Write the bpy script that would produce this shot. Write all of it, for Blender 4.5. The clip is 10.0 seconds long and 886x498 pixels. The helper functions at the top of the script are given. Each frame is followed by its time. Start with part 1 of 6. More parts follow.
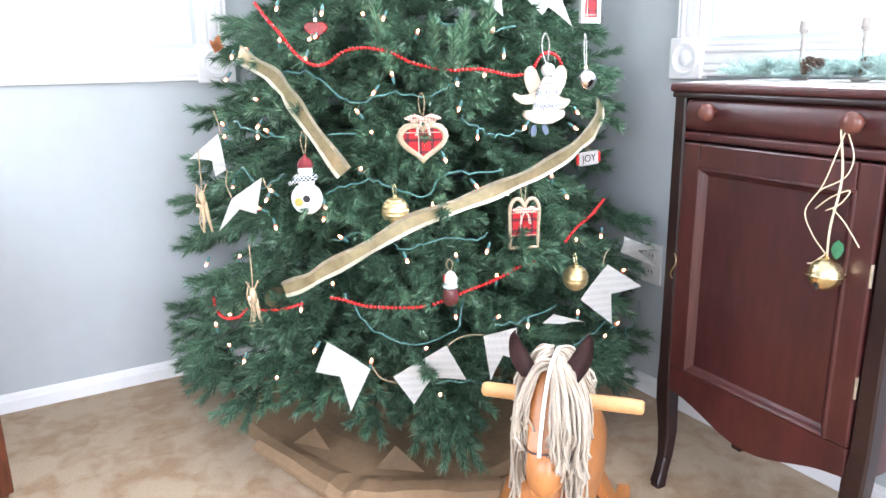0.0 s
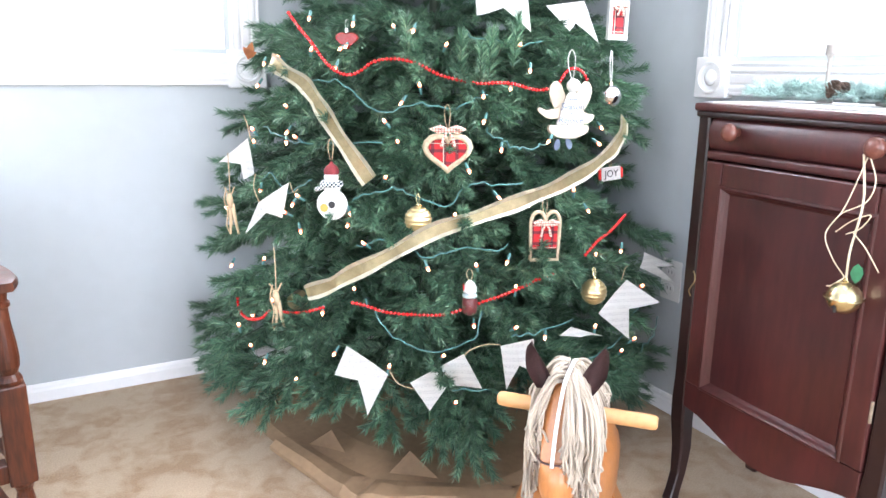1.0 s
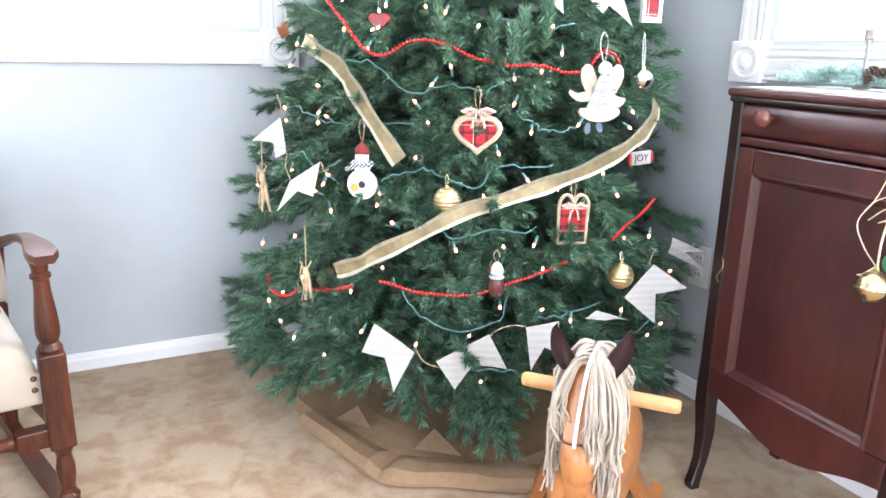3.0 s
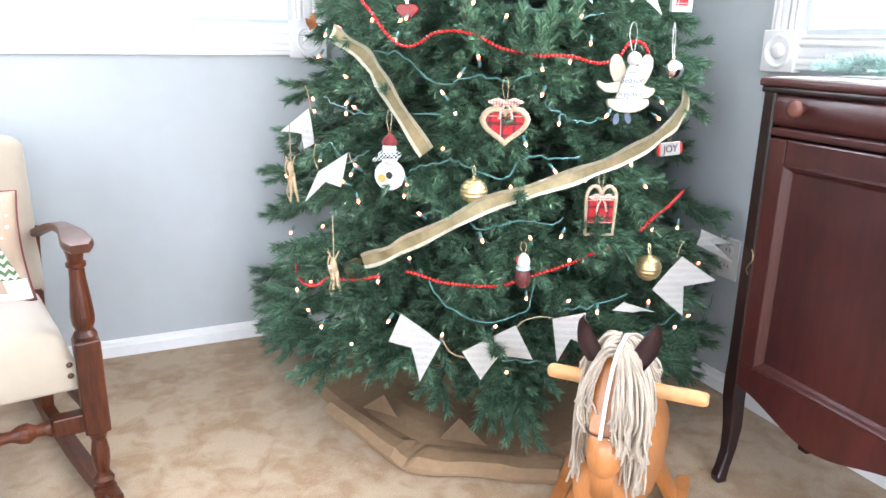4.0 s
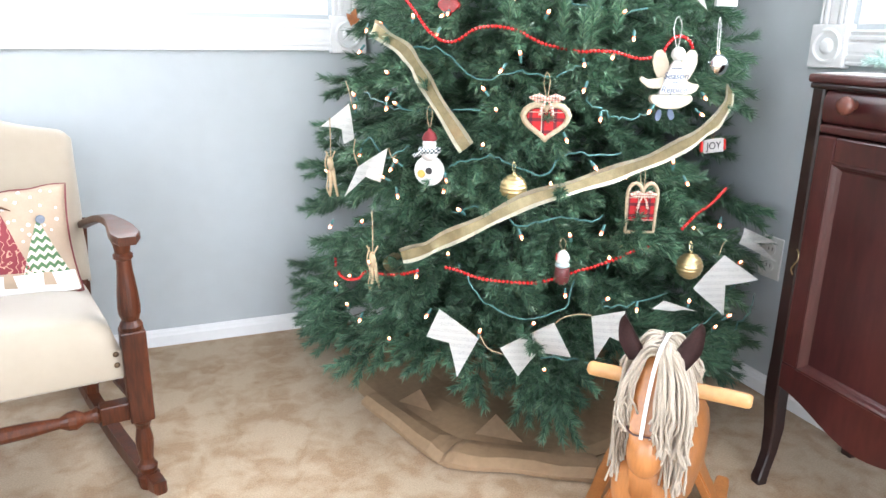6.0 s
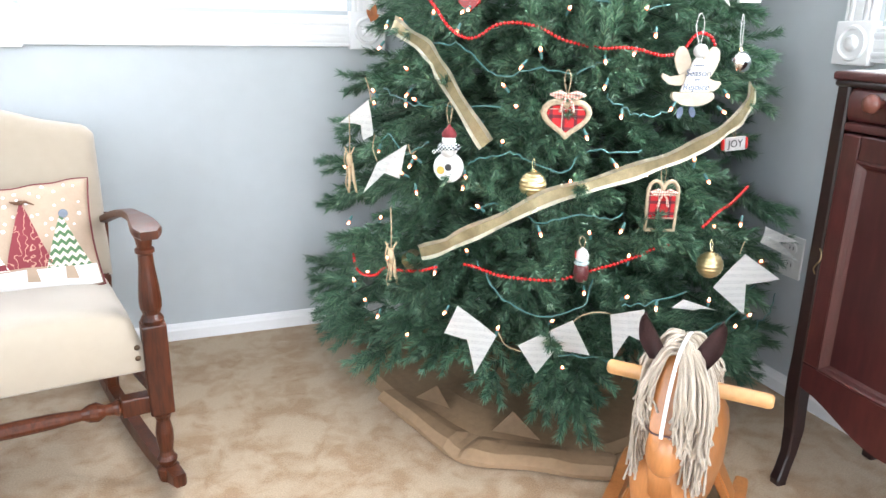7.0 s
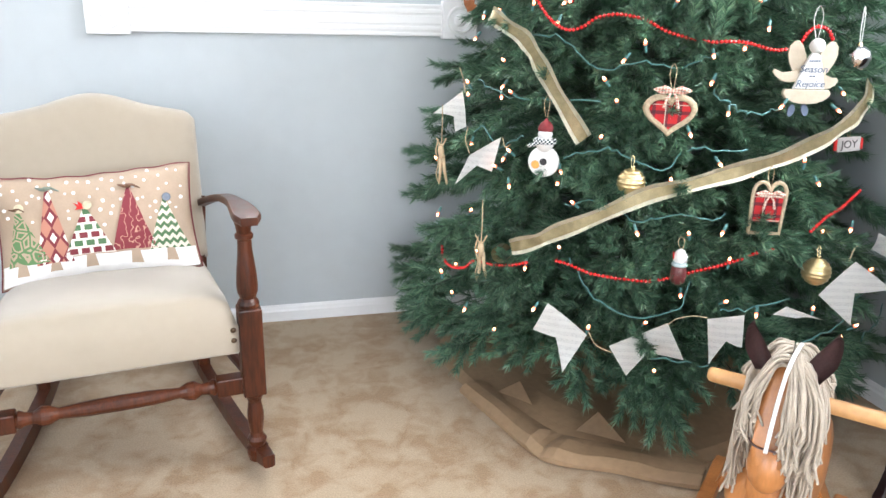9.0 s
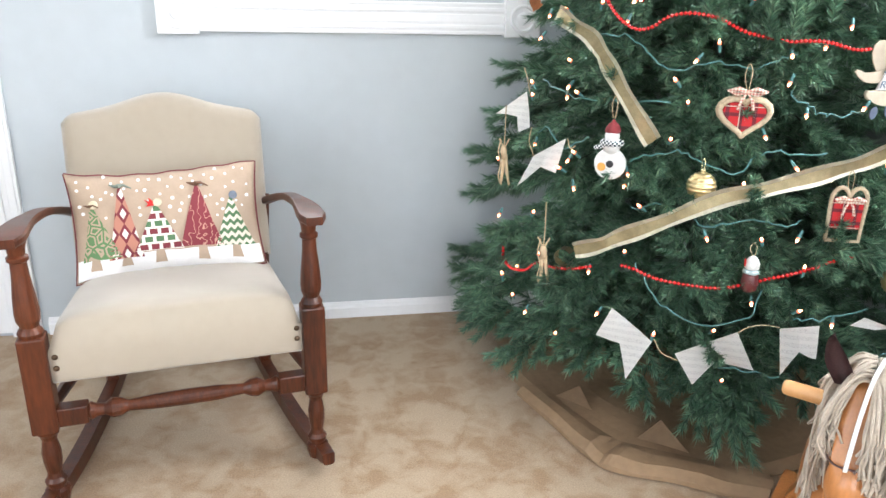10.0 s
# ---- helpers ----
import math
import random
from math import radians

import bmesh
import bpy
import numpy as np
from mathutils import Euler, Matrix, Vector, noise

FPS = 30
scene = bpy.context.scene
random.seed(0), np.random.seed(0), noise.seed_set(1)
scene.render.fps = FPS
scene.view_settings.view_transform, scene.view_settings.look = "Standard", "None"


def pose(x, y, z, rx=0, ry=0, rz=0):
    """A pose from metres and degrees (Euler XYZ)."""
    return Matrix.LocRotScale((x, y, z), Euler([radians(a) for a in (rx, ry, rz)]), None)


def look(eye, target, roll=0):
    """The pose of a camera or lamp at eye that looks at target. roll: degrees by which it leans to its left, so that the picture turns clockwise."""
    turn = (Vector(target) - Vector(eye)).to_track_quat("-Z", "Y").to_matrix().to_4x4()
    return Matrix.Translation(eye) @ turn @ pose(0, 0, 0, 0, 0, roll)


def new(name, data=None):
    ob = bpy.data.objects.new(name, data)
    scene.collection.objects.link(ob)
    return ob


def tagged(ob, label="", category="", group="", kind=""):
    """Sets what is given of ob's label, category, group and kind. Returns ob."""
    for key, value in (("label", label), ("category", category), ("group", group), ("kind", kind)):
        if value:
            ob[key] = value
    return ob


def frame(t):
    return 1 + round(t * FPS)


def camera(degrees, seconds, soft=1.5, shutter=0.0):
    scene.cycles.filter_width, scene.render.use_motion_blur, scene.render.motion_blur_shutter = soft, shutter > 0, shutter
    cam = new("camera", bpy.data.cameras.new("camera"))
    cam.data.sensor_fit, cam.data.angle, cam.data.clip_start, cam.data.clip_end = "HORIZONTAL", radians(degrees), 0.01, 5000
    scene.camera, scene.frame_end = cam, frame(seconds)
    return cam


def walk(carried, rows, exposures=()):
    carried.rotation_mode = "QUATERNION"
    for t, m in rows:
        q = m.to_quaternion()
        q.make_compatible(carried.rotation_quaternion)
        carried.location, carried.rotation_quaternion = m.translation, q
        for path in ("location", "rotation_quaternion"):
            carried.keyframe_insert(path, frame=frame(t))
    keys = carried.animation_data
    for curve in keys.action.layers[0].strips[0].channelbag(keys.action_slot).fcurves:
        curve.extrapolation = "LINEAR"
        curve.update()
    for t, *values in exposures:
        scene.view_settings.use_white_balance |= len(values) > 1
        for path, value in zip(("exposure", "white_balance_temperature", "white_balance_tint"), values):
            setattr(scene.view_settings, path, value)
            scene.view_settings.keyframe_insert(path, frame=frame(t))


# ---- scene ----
cam = camera(63.1, 10.0)
PATH = [
    (0, (-0.034, 0.006, 0.975), (0.941, 1.677, 0.47), -0.9),
    (0.5, (-0.039, -0.002, 0.982), (0.911, 1.687, 0.489), -0.2),
    (1, (-0.047, -0.012, 0.984), (0.883, 1.691, 0.5), 0.7),
    (1.5, (-0.054, -0.021, 0.99), (0.863, 1.688, 0.503), 1.2),
    (2, (-0.056, -0.025, 0.991), (0.847, 1.689, 0.493), 1.5),
    (2.5, (-0.054, -0.024, 0.986), (0.832, 1.693, 0.47), 1.4),
    (4, (-0.061, -0.027, 0.989), (0.732, 1.721, 0.427), 1.0),
    (4.5, (-0.065, -0.026, 0.991), (0.707, 1.729, 0.423), 0.8),
    (5, (-0.073, -0.024, 0.993), (0.678, 1.739, 0.421), 0.8),
    (5.5, (-0.076, -0.022, 0.992), (0.653, 1.749, 0.418), 0.9),
    (7, (-0.086, -0.017, 0.992), (0.588, 1.772, 0.404), 1.0),
    (7.5, (-0.099, -0.006, 0.99), (0.542, 1.793, 0.397), 1.3),
    (8, (-0.111, 0.003, 0.992), (0.48, 1.816, 0.39), 1.5),
    (8.5, (-0.12, 0.008, 0.993), (0.426, 1.833, 0.384), 1.5),
    (9, (-0.131, 0.015, 0.999), (0.362, 1.851, 0.376), 1.4),
    (9.5, (-0.145, 0.026, 1.003), (0.263, 1.881, 0.377), 0.9),
    (10, (-0.156, 0.034, 1.005), (0.203, 1.897, 0.371), 1.1),
]
walk(cam, [(t, look(eye, target, roll)) for t, eye, target, roll in PATH], [(0, 0.73, 6200, 14), (2.5, 0.70, 6200, 14), (4.5, 0.59, 6300, 12), (7.5, 0.43, 6400, 10), (10, 0.14, 6500, 10)])

# ---- world and light ----
world = bpy.data.worlds.new("sky")
scene.world = world
world.use_nodes = True
wn = world.node_tree
sky = wn.nodes.new("ShaderNodeTexSky")
sky.sky_type = "NISHITA"
sky.sun_disc = False
sky.sun_elevation, sky.sun_rotation = radians(35), radians(200)
wn.links.new(sky.outputs[0], wn.nodes["Background"].inputs[0])
wn.nodes["Background"].inputs[1].default_value = 0.15


def area_light(name, eye, target, w, h, watts, col):
    lamp = bpy.data.lights.new(name, "AREA")
    lamp.shape, lamp.size, lamp.size_y = "RECTANGLE", w, h
    lamp.energy, lamp.color = watts, col
    ob = new(name, lamp)
    ob.matrix_world = look(eye, target)
    return ob


DAY = (0.9, 0.935, 1.0)
area_light("daylight_back", (0.006, 2.44, 1.72), (0.006, 0, 1.2), 0.86, 1.2, 22, DAY)
area_light("daylight_right", (1.64, 0.76, 1.72), (0, 0.76, 1.2), 0.9, 1.2, 42, DAY)
area_light("daylight_left", (-2.45, -1.1, 1.5), (0, 0.1, 1.2), 2.2, 1.6, 52, DAY)
# added fill from behind the viewer for the tree's front; no window known there
area_light("fill_rear", (0.3, -2.75, 1.4), (0.3, 0, 1.2), 2.2, 1.7, 94, DAY)


# ---- materials ----
def material(name, col, rough=0.6, metal=0.0, vary=0.15, scale=20.0, bump=0.0, bump_scale=200.0, spread=0.0,
             coat=0.0, stretch=None, col2=None, sheen=0.0, spec=0.5, glow=None, glow_power=0.0, rough_vary=0.1):
    """A surface with two scales of colour variation, grain relief and a little change from piece to piece."""
    m = bpy.data.materials.new(name)
    m.use_nodes = True
    t = m.node_tree
    n, l = t.nodes, t.links
    b = n["Principled BSDF"]
    b.inputs["Metallic"].default_value = metal
    b.inputs["Coat Weight"].default_value = coat
    b.inputs["Coat Roughness"].default_value = 0.15
    b.inputs["Sheen Weight"].default_value = sheen
    b.inputs["Specular IOR Level"].default_value = spec
    tc = n.new("ShaderNodeTexCoord")
    src = tc.outputs["Object"]
    if stretch:
        mp = n.new("ShaderNodeMapping")
        mp.inputs["Scale"].default_value = stretch
        l.new(src, mp.inputs[0])
        src = mp.outputs[0]
    a = n.new("ShaderNodeTexNoise")
    a.inputs["Scale"].default_value = scale
    a.inputs["Detail"].default_value = 5
    l.new(src, a.inputs["Vector"])
    f = n.new("ShaderNodeTexNoise")
    f.inputs["Scale"].default_value = scale * 9
    f.inputs["Detail"].default_value = 3
    l.new(src, f.inputs["Vector"])
    mx = n.new("ShaderNodeMix")
    mx.inputs[0].default_value = 0.4
    l.new(a.outputs["Fac"], mx.inputs[2])
    l.new(f.outputs["Fac"], mx.inputs[3])
    ramp = n.new("ShaderNodeMapRange")
    ramp.inputs[1].default_value, ramp.inputs[2].default_value = 0.3, 0.7
    l.new(mx.outputs[0], ramp.inputs[0])
    c2 = col2 or [c * (1 - 2 * vary) for c in col]
    c1 = col if col2 else [min(1, c * (1 + vary)) for c in col]
    cm = n.new("ShaderNodeMix")
    cm.data_type = "RGBA"
    cm.inputs[6].default_value = (*c2, 1)
    cm.inputs[7].default_value = (*c1, 1)
    l.new(ramp.outputs[0], cm.inputs[0])
    out = cm.outputs[2]
    if spread:
        g = n.new("ShaderNodeObjectInfo")
        r = n.new("ShaderNodeMapRange")
        r.inputs[3].default_value, r.inputs[4].default_value = 1 - spread, 1 + spread
        l.new(g.outputs["Random"], r.inputs[0])
        hs = n.new("ShaderNodeHueSaturation")
        l.new(r.outputs[0], hs.inputs["Value"])
        l.new(out, hs.inputs["Color"])
        out = hs.outputs[0]
    l.new(out, b.inputs["Base Color"])
    rr = n.new("ShaderNodeMapRange")
    rr.inputs[3].default_value, rr.inputs[4].default_value = max(0.02, rough - rough_vary), min(1, rough + rough_vary)
    l.new(a.outputs["Fac"], rr.inputs[0])
    l.new(rr.outputs[0], b.inputs["Roughness"])
    if bump:
        bn = n.new("ShaderNodeTexNoise")
        bn.inputs["Scale"].default_value = bump_scale
        bn.inputs["Detail"].default_value = 3
        l.new(src, bn.inputs["Vector"])
        bp = n.new("ShaderNodeBump")
        bp.inputs["Strength"].default_value = bump
        bp.inputs["Distance"].default_value = 0.002
        l.new(bn.outputs["Fac"], bp.inputs["Height"])
        l.new(bp.outputs[0], b.inputs["Normal"])
    if glow:
        b.inputs["Emission Color"].default_value = (*glow, 1)
        b.inputs["Emission Strength"].default_value = glow_power
    return m


WALL = material("wall_paint", (0.485, 0.530, 0.556), 0.75, vary=0.03, scale=2, bump=0.16, bump_scale=350)
TRIM = material("trim_paint", (0.80, 0.81, 0.82), 0.38, vary=0.025, scale=6, bump=0.05, bump_scale=120)
CEIL = material("ceiling_paint", (0.8, 0.8, 0.79), 0.9, vary=0.03, scale=4, bump=0.3, bump_scale=150)
MAHOG = material("mahogany", (0.082, 0.019, 0.018), 0.32, vary=0.3, scale=3, coat=0.25, stretch=(3, 3, 0.7), bump=0.008, bump_scale=60,
                 col2=(0.03, 0.0085, 0.009))
MAHOG_DARK = material("mahogany_dark", (0.018, 0.007, 0.007), 0.34, vary=0.3, scale=8, coat=0.12, bump=0.02)
KNOBWOOD = material("knob_wood", (0.15, 0.05, 0.035), 0.32, vary=0.2, scale=30, coat=0.3)
CHAIRWOOD = material("walnut_stain", (0.115, 0.029, 0.009), 0.36, vary=0.3, scale=7, coat=0.12, spec=0.3, stretch=(3, 3, 0.4), bump=0.01, bump_scale=70,
                     col2=(0.02, 0.007, 0.005))
UPHOL = material("cream_upholstery", (0.36, 0.307, 0.238), 0.9, vary=0.03, scale=5, sheen=0.4, bump=0.25, bump_scale=900)
PINE = material("honey_pine", (0.5, 0.2, 0.062), 0.38, vary=0.14, scale=6, coat=0.3, stretch=(5, 5, 1), bump=0.03, bump_scale=60)
DOWEL = material("dowel_wood", (0.6, 0.32, 0.13), 0.4, vary=0.1, scale=10, coat=0.2, bump=0.03)
YARN = material("mop_yarn", (0.56, 0.475, 0.375), 0.95, vary=0.14, scale=40, sheen=0.3, bump=0.6, bump_scale=600, spread=0.22)
LEATHER = material("ear_leather", (0.10, 0.05, 0.05), 0.4, vary=0.2, scale=40, bump=0.2, bump_scale=500)
WHITE_BRAID = material("white_braid", (0.82, 0.82, 0.8), 0.8, vary=0.06, scale=120, bump=0.4, bump_scale=700)
KRAFT = material("kraft_paper", (0.30, 0.195, 0.11), 0.75, vary=0.12, scale=6, bump=0.35, bump_scale=40)
BARK = material("trunk_metal", (0.03, 0.05, 0.03), 0.6, vary=0.2, scale=30)


def needle_material():
    m = bpy.data.materials.new("needles")
    m.use_nodes = True
    n, l = m.node_tree.nodes, m.node_tree.links
    b = n["Principled BSDF"]
    g = n.new("ShaderNodeNewGeometry")
    r = n.new("ShaderNodeValToRGB")
    r.color_ramp.elements[0].color = (0.03, 0.085, 0.052, 1)
    r.color_ramp.elements[1].color = (0.25, 0.38, 0.24, 1)
    e = r.color_ramp.elements.new(0.8)
    e.color = (0.104, 0.212, 0.128, 1)
    l.new(g.outputs["Random Per Island"], r.inputs[0])
    tc = n.new("ShaderNodeTexCoord")
    a = n.new("ShaderNodeTexNoise")
    a.inputs["Scale"].default_value = 9
    l.new(tc.outputs["Object"], a.inputs["Vector"])
    mp = n.new("ShaderNodeMapRange")
    mp.inputs[1].default_value, mp.inputs[2].default_value = 0.3, 0.7
    mp.inputs[3].default_value, mp.inputs[4].default_value = 0.65, 1.35
    l.new(a.outputs["Fac"], mp.inputs[0])
    hs = n.new("ShaderNodeHueSaturation")
    l.new(r.outputs[0], hs.inputs["Color"])
    l.new(mp.outputs[0], hs.inputs["Value"])
    l.new(hs.outputs[0], b.inputs["Base Color"])
    b.inputs["Roughness"].default_value = 0.33
    b.inputs["Specular IOR Level"].default_value = 0.5
    return m


NEEDLE = needle_material()


def carpet_material():
    m = bpy.data.materials.new("carpet")
    m.use_nodes = True
    n, l = m.node_tree.nodes, m.node_tree.links
    b = n["Principled BSDF"]
    tc = n.new("ShaderNodeTexCoord")
    big = n.new("ShaderNodeTexNoise")
    big.inputs["Scale"].default_value = 7.0
    big.inputs["Detail"].default_value = 4
    big.inputs["Roughness"].default_value = 0.55
    big.inputs["Distortion"].default_value = 0.35
    fine = n.new("ShaderNodeTexNoise")
    fine.inputs["Scale"].default_value = 260
    fine.inputs["Detail"].default_value = 2
    marks = n.new("ShaderNodeTexNoise")
    marks.inputs["Scale"].default_value = 17.0
    marks.inputs["Detail"].default_value = 3
    marks.inputs["Distortion"].default_value = 0.8
    for x in (big, fine, marks):
        l.new(tc.outputs["Object"], x.inputs["Vector"])
    pile = n.new("ShaderNodeMix")
    pile.inputs[0].default_value = 0.38
    l.new(big.outputs["Fac"], pile.inputs[2])
    l.new(marks.outputs["Fac"], pile.inputs[3])
    r = n.new("ShaderNodeValToRGB")
    r.color_ramp.elements[0].position, r.color_ramp.elements[0].color = 0.41, (0.365, 0.24, 0.137, 1)
    r.color_ramp.elements[1].position, r.color_ramp.elements[1].color = 0.55, (0.48, 0.362, 0.243, 1)
    l.new(pile.outputs[0], r.inputs[0])
    mp = n.new("ShaderNodeMapRange")
    mp.inputs[1].default_value, mp.inputs[2].default_value = 0.3, 0.7
    mp.inputs[3].default_value, mp.inputs[4].default_value = 0.70, 0.95
    l.new(fine.outputs["Fac"], mp.inputs[0])
    hs = n.new("ShaderNodeHueSaturation")
    l.new(r.outputs[0], hs.inputs["Color"])
    l.new(mp.outputs[0], hs.inputs["Value"])
    l.new(hs.outputs[0], b.inputs["Base Color"])
    b.inputs["Roughness"].default_value = 0.95
    b.inputs["Sheen Weight"].default_value = 0.2
    b.inputs["Specular IOR Level"].default_value = 0.15
    mx = n.new("ShaderNodeMix")
    mx.inputs[0].default_value = 0.35
    l.new(big.outputs["Fac"], mx.inputs[2])
    l.new(fine.outputs["Fac"], mx.inputs[3])
    bp = n.new("ShaderNodeBump")
    bp.inputs["Strength"].default_value = 0.3
    bp.inputs["Distance"].default_value = 0.012
    l.new(mx.outputs[0], bp.inputs["Height"])
    l.new(bp.outputs[0], b.inputs["Normal"])
    return m


CARPET = carpet_material()


# ---- mesh helpers ----
def part(name, bm, mat, parent=None, label="", smooth=False):
    me = bpy.data.meshes.new(name)
    bm.normal_update()
    bm.to_mesh(me)
    bm.free()
    me.materials.append(mat)
    if smooth:
        for p in me.polygons:
            p.use_smooth = True
    ob = new(name, me)
    if parent is not None:
        ob.parent = parent
    if label:
        ob["label"] = label
    return ob


def empty(name, m, label, category, group="", kind=""):
    ob = new(name)
    ob.matrix_world = m
    ob.empty_display_size = 0.05
    return tagged(ob, label, category, group, kind)


def add_box(bm, lo, hi, bevel=0.0, m=None, segs=2):
    lo, hi = Vector(lo), Vector(hi)
    geo = bmesh.ops.create_cube(bm, size=1, matrix=Matrix.LocRotScale((lo + hi) / 2, None, hi - lo))
    vs = geo["verts"]
    if bevel:
        es = {e for v in vs for e in v.link_edges}
        res = bmesh.ops.bevel(bm, geom=list(es), offset=bevel, segments=segs, affect="EDGES", profile=0.5)
        vs = list({v for f in res["faces"] for v in f.verts} | {v for v in vs if v.is_valid})
        seen, todo = set(vs), list(vs)
        while todo:
            for e in todo.pop().link_edges:
                for v in e.verts:
                    if v not in seen:
                        seen.add(v)
                        todo.append(v)
        vs = list(seen)
    if m is not None:
        bmesh.ops.transform(bm, matrix=m, verts=vs)
    return vs


def box(lo, hi, bevel=0.0, m=None, segs=2):
    bm = bmesh.new()
    add_box(bm, lo, hi, bevel, m, segs)
    return bm


def add_lathe(bm, profile, segs=16, m=None):
    """profile: (radius, height) from the bottom up, turned round z."""
    rings = []
    m = m or Matrix()
    for r, z in profile:
        rings.append([bm.verts.new(m @ Vector((r * math.cos(2 * math.pi * i / segs), r * math.sin(2 * math.pi * i / segs), z))) for i in range(segs)])
    for a, b in zip(rings, rings[1:]):
        for i in range(segs):
            j = (i + 1) % segs
            bm.faces.new((a[i], a[j], b[j], b[i]))
    bm.faces.new(list(reversed(rings[0])))
    bm.faces.new(rings[-1])
    return bm


def lathe(profile, segs=16, m=None):
    return add_lathe(bmesh.new(), profile, segs, m)


def add_tube(bm, pts, r, segs=6):
    """A tube along pts; r is one radius or one for each point."""
    pts = [Vector(p) for p in pts]
    rs = r if isinstance(r, (list, tuple)) else [r] * len(pts)
    rings, prev = [], None
    for i, p in enumerate(pts):
        d = (pts[min(i + 1, len(pts) - 1)] - pts[max(i - 1, 0)]).normalized()
        if prev is None:
            prev = d.orthogonal().normalized()
        u = (prev - d * prev.dot(d)).normalized()
        prev = u
        w = d.cross(u)
        rings.append([bm.verts.new(p + (u * math.cos(2 * math.pi * k / segs) + w * math.sin(2 * math.pi * k / segs)) * rs[i]) for k in range(segs)])
    for a, b in zip(rings, rings[1:]):
        for k in range(segs):
            j = (k + 1) % segs
            bm.faces.new((a[k], a[j], b[j], b[k]))
    bm.faces.new(list(reversed(rings[0])))
    bm.faces.new(rings[-1])
    return bm


def tube(pts, r, segs=6):
    return add_tube(bmesh.new(), pts, r, segs)


def spline(ctrl, n=8):
    """A smooth line through the points ctrl."""
    c = [Vector(p) for p in ctrl]
    c = [c[0] * 2 - c[1]] + c + [c[-1] * 2 - c[-2]]
    out = []
    for i in range(1, len(c) - 2):
        for k in range(n):
            t = k / n
            a, b, d, e = c[i - 1], c[i], c[i + 1], c[i + 2]
            out.append(0.5 * ((2 * b) + (d - a) * t + (2 * a - 5 * b + 4 * d - e) * t * t + (3 * b - a - 3 * d + e) * t ** 3))
    out.append(c[-2])
    return out


def add_plate(bm, outline, t, m=None, bevel=0.0, segs=2):
    """A flat outline in x, z, given thickness t along y (front at -t/2)."""
    m = m or Matrix()
    a = [bm.verts.new(m @ Vector((x, -t / 2, z))) for x, z in outline]
    b = [bm.verts.new(m @ Vector((x, t / 2, z))) for x, z in outline]
    f1 = bm.faces.new(a)
    f2 = bm.faces.new(list(reversed(b)))
    n = len(outline)
    for i in range(n):
        j = (i + 1) % n
        bm.faces.new((a[j], a[i], b[i], b[j]))
    if bevel:
        es = list(f1.edges) + list(f2.edges)
        bmesh.ops.bevel(bm, geom=es, offset=bevel, segments=segs, affect="EDGES", profile=0.5)
    bmesh.ops.recalc_face_normals(bm, faces=bm.faces)
    return bm


def plate(outline, t, m=None, bevel=0.0, segs=2):
    return add_plate(bmesh.new(), outline, t, m, bevel, segs)


# ---- the room ----
YB, XR, XL, YF, TOP = 2.318, 1.497, -2.4, -2.7, 2.42
TH = 0.14


def wall_with_hole(name, label, axis, at, sign, lo, hi, holes):
    """A wall in the plane axis = at, thick outwards; holes: (u0, u1, z0, z1)."""
    bm = bmesh.new()
    us = sorted({lo, hi, *[h[0] for h in holes], *[h[1] for h in holes]})
    for u0, u1 in zip(us, us[1:]):
        hs = [h for h in holes if h[0] <= u0 and h[1] >= u1]
        spans, z = [], 0.0
        for h in hs:
            spans.append((z, h[2]))
            z = h[3]
        spans.append((z, TOP))
        for z0, z1 in spans:
            if z1 - z0 < 1e-4:
                continue
            a, b = sorted((at, at + sign * TH))
            if axis == "y":
                add_box(bm, (u0, a, z0), (u1, b, z1))
            else:
                add_box(bm, (a, u0, z0), (b, u1, z1))
    bmesh.ops.remove_doubles(bm, verts=bm.verts, dist=1e-5)
    inner = [f for f in bm.faces if len([g for g in bm.faces if g is not f and (g.calc_center_median() - f.calc_center_median()).length < 1e-5])]
    bmesh.ops.delete(bm, geom=inner, context="FACES_ONLY")
    return tagged(part(name, bm, WALL), label, "wall", kind="structure")


W1 = (-0.448, 0.46, 1.034, 2.2)      # opening in the back wall
W2 = (0.27, 1.286, 1.022, 2.2)        # opening in the right wall
tagged(part("floor", box((XL - TH, YF - TH, -0.1), (XR + TH, YB + TH, 0)), CARPET), "beige plush wall-to-wall carpet with mottled footmarks", "floor", kind="structure")
tagged(part("ceiling", box((XL - TH, YF - TH, TOP), (XR + TH, YB + TH, TOP + 0.1)), CEIL), "white flat plaster ceiling", "ceiling", kind="structure")
wall_with_hole("wall_back", "pale grey painted wall with a white framed window", "y", YB, 1, XL - TH, XR + TH, [W1])
wall_with_hole("wall_right", "pale grey painted wall with a white framed window", "x", XR, 1, YF, YB, [W2])
wall_with_hole("wall_left", "pale grey painted wall out of view with a wide opening for daylight", "x", XL, -1, YF, YB, [(-2.4, 0.2, 0.4, 2.3)])
# the rear opening is unseen, added to let the fill lamp in
wall_with_hole("wall_rear", "pale grey painted wall out of view with a wide opening for daylight", "y", YF, -1, XL - TH, XR + TH, [(-0.8, 1.4, 0.55, 2.25)])


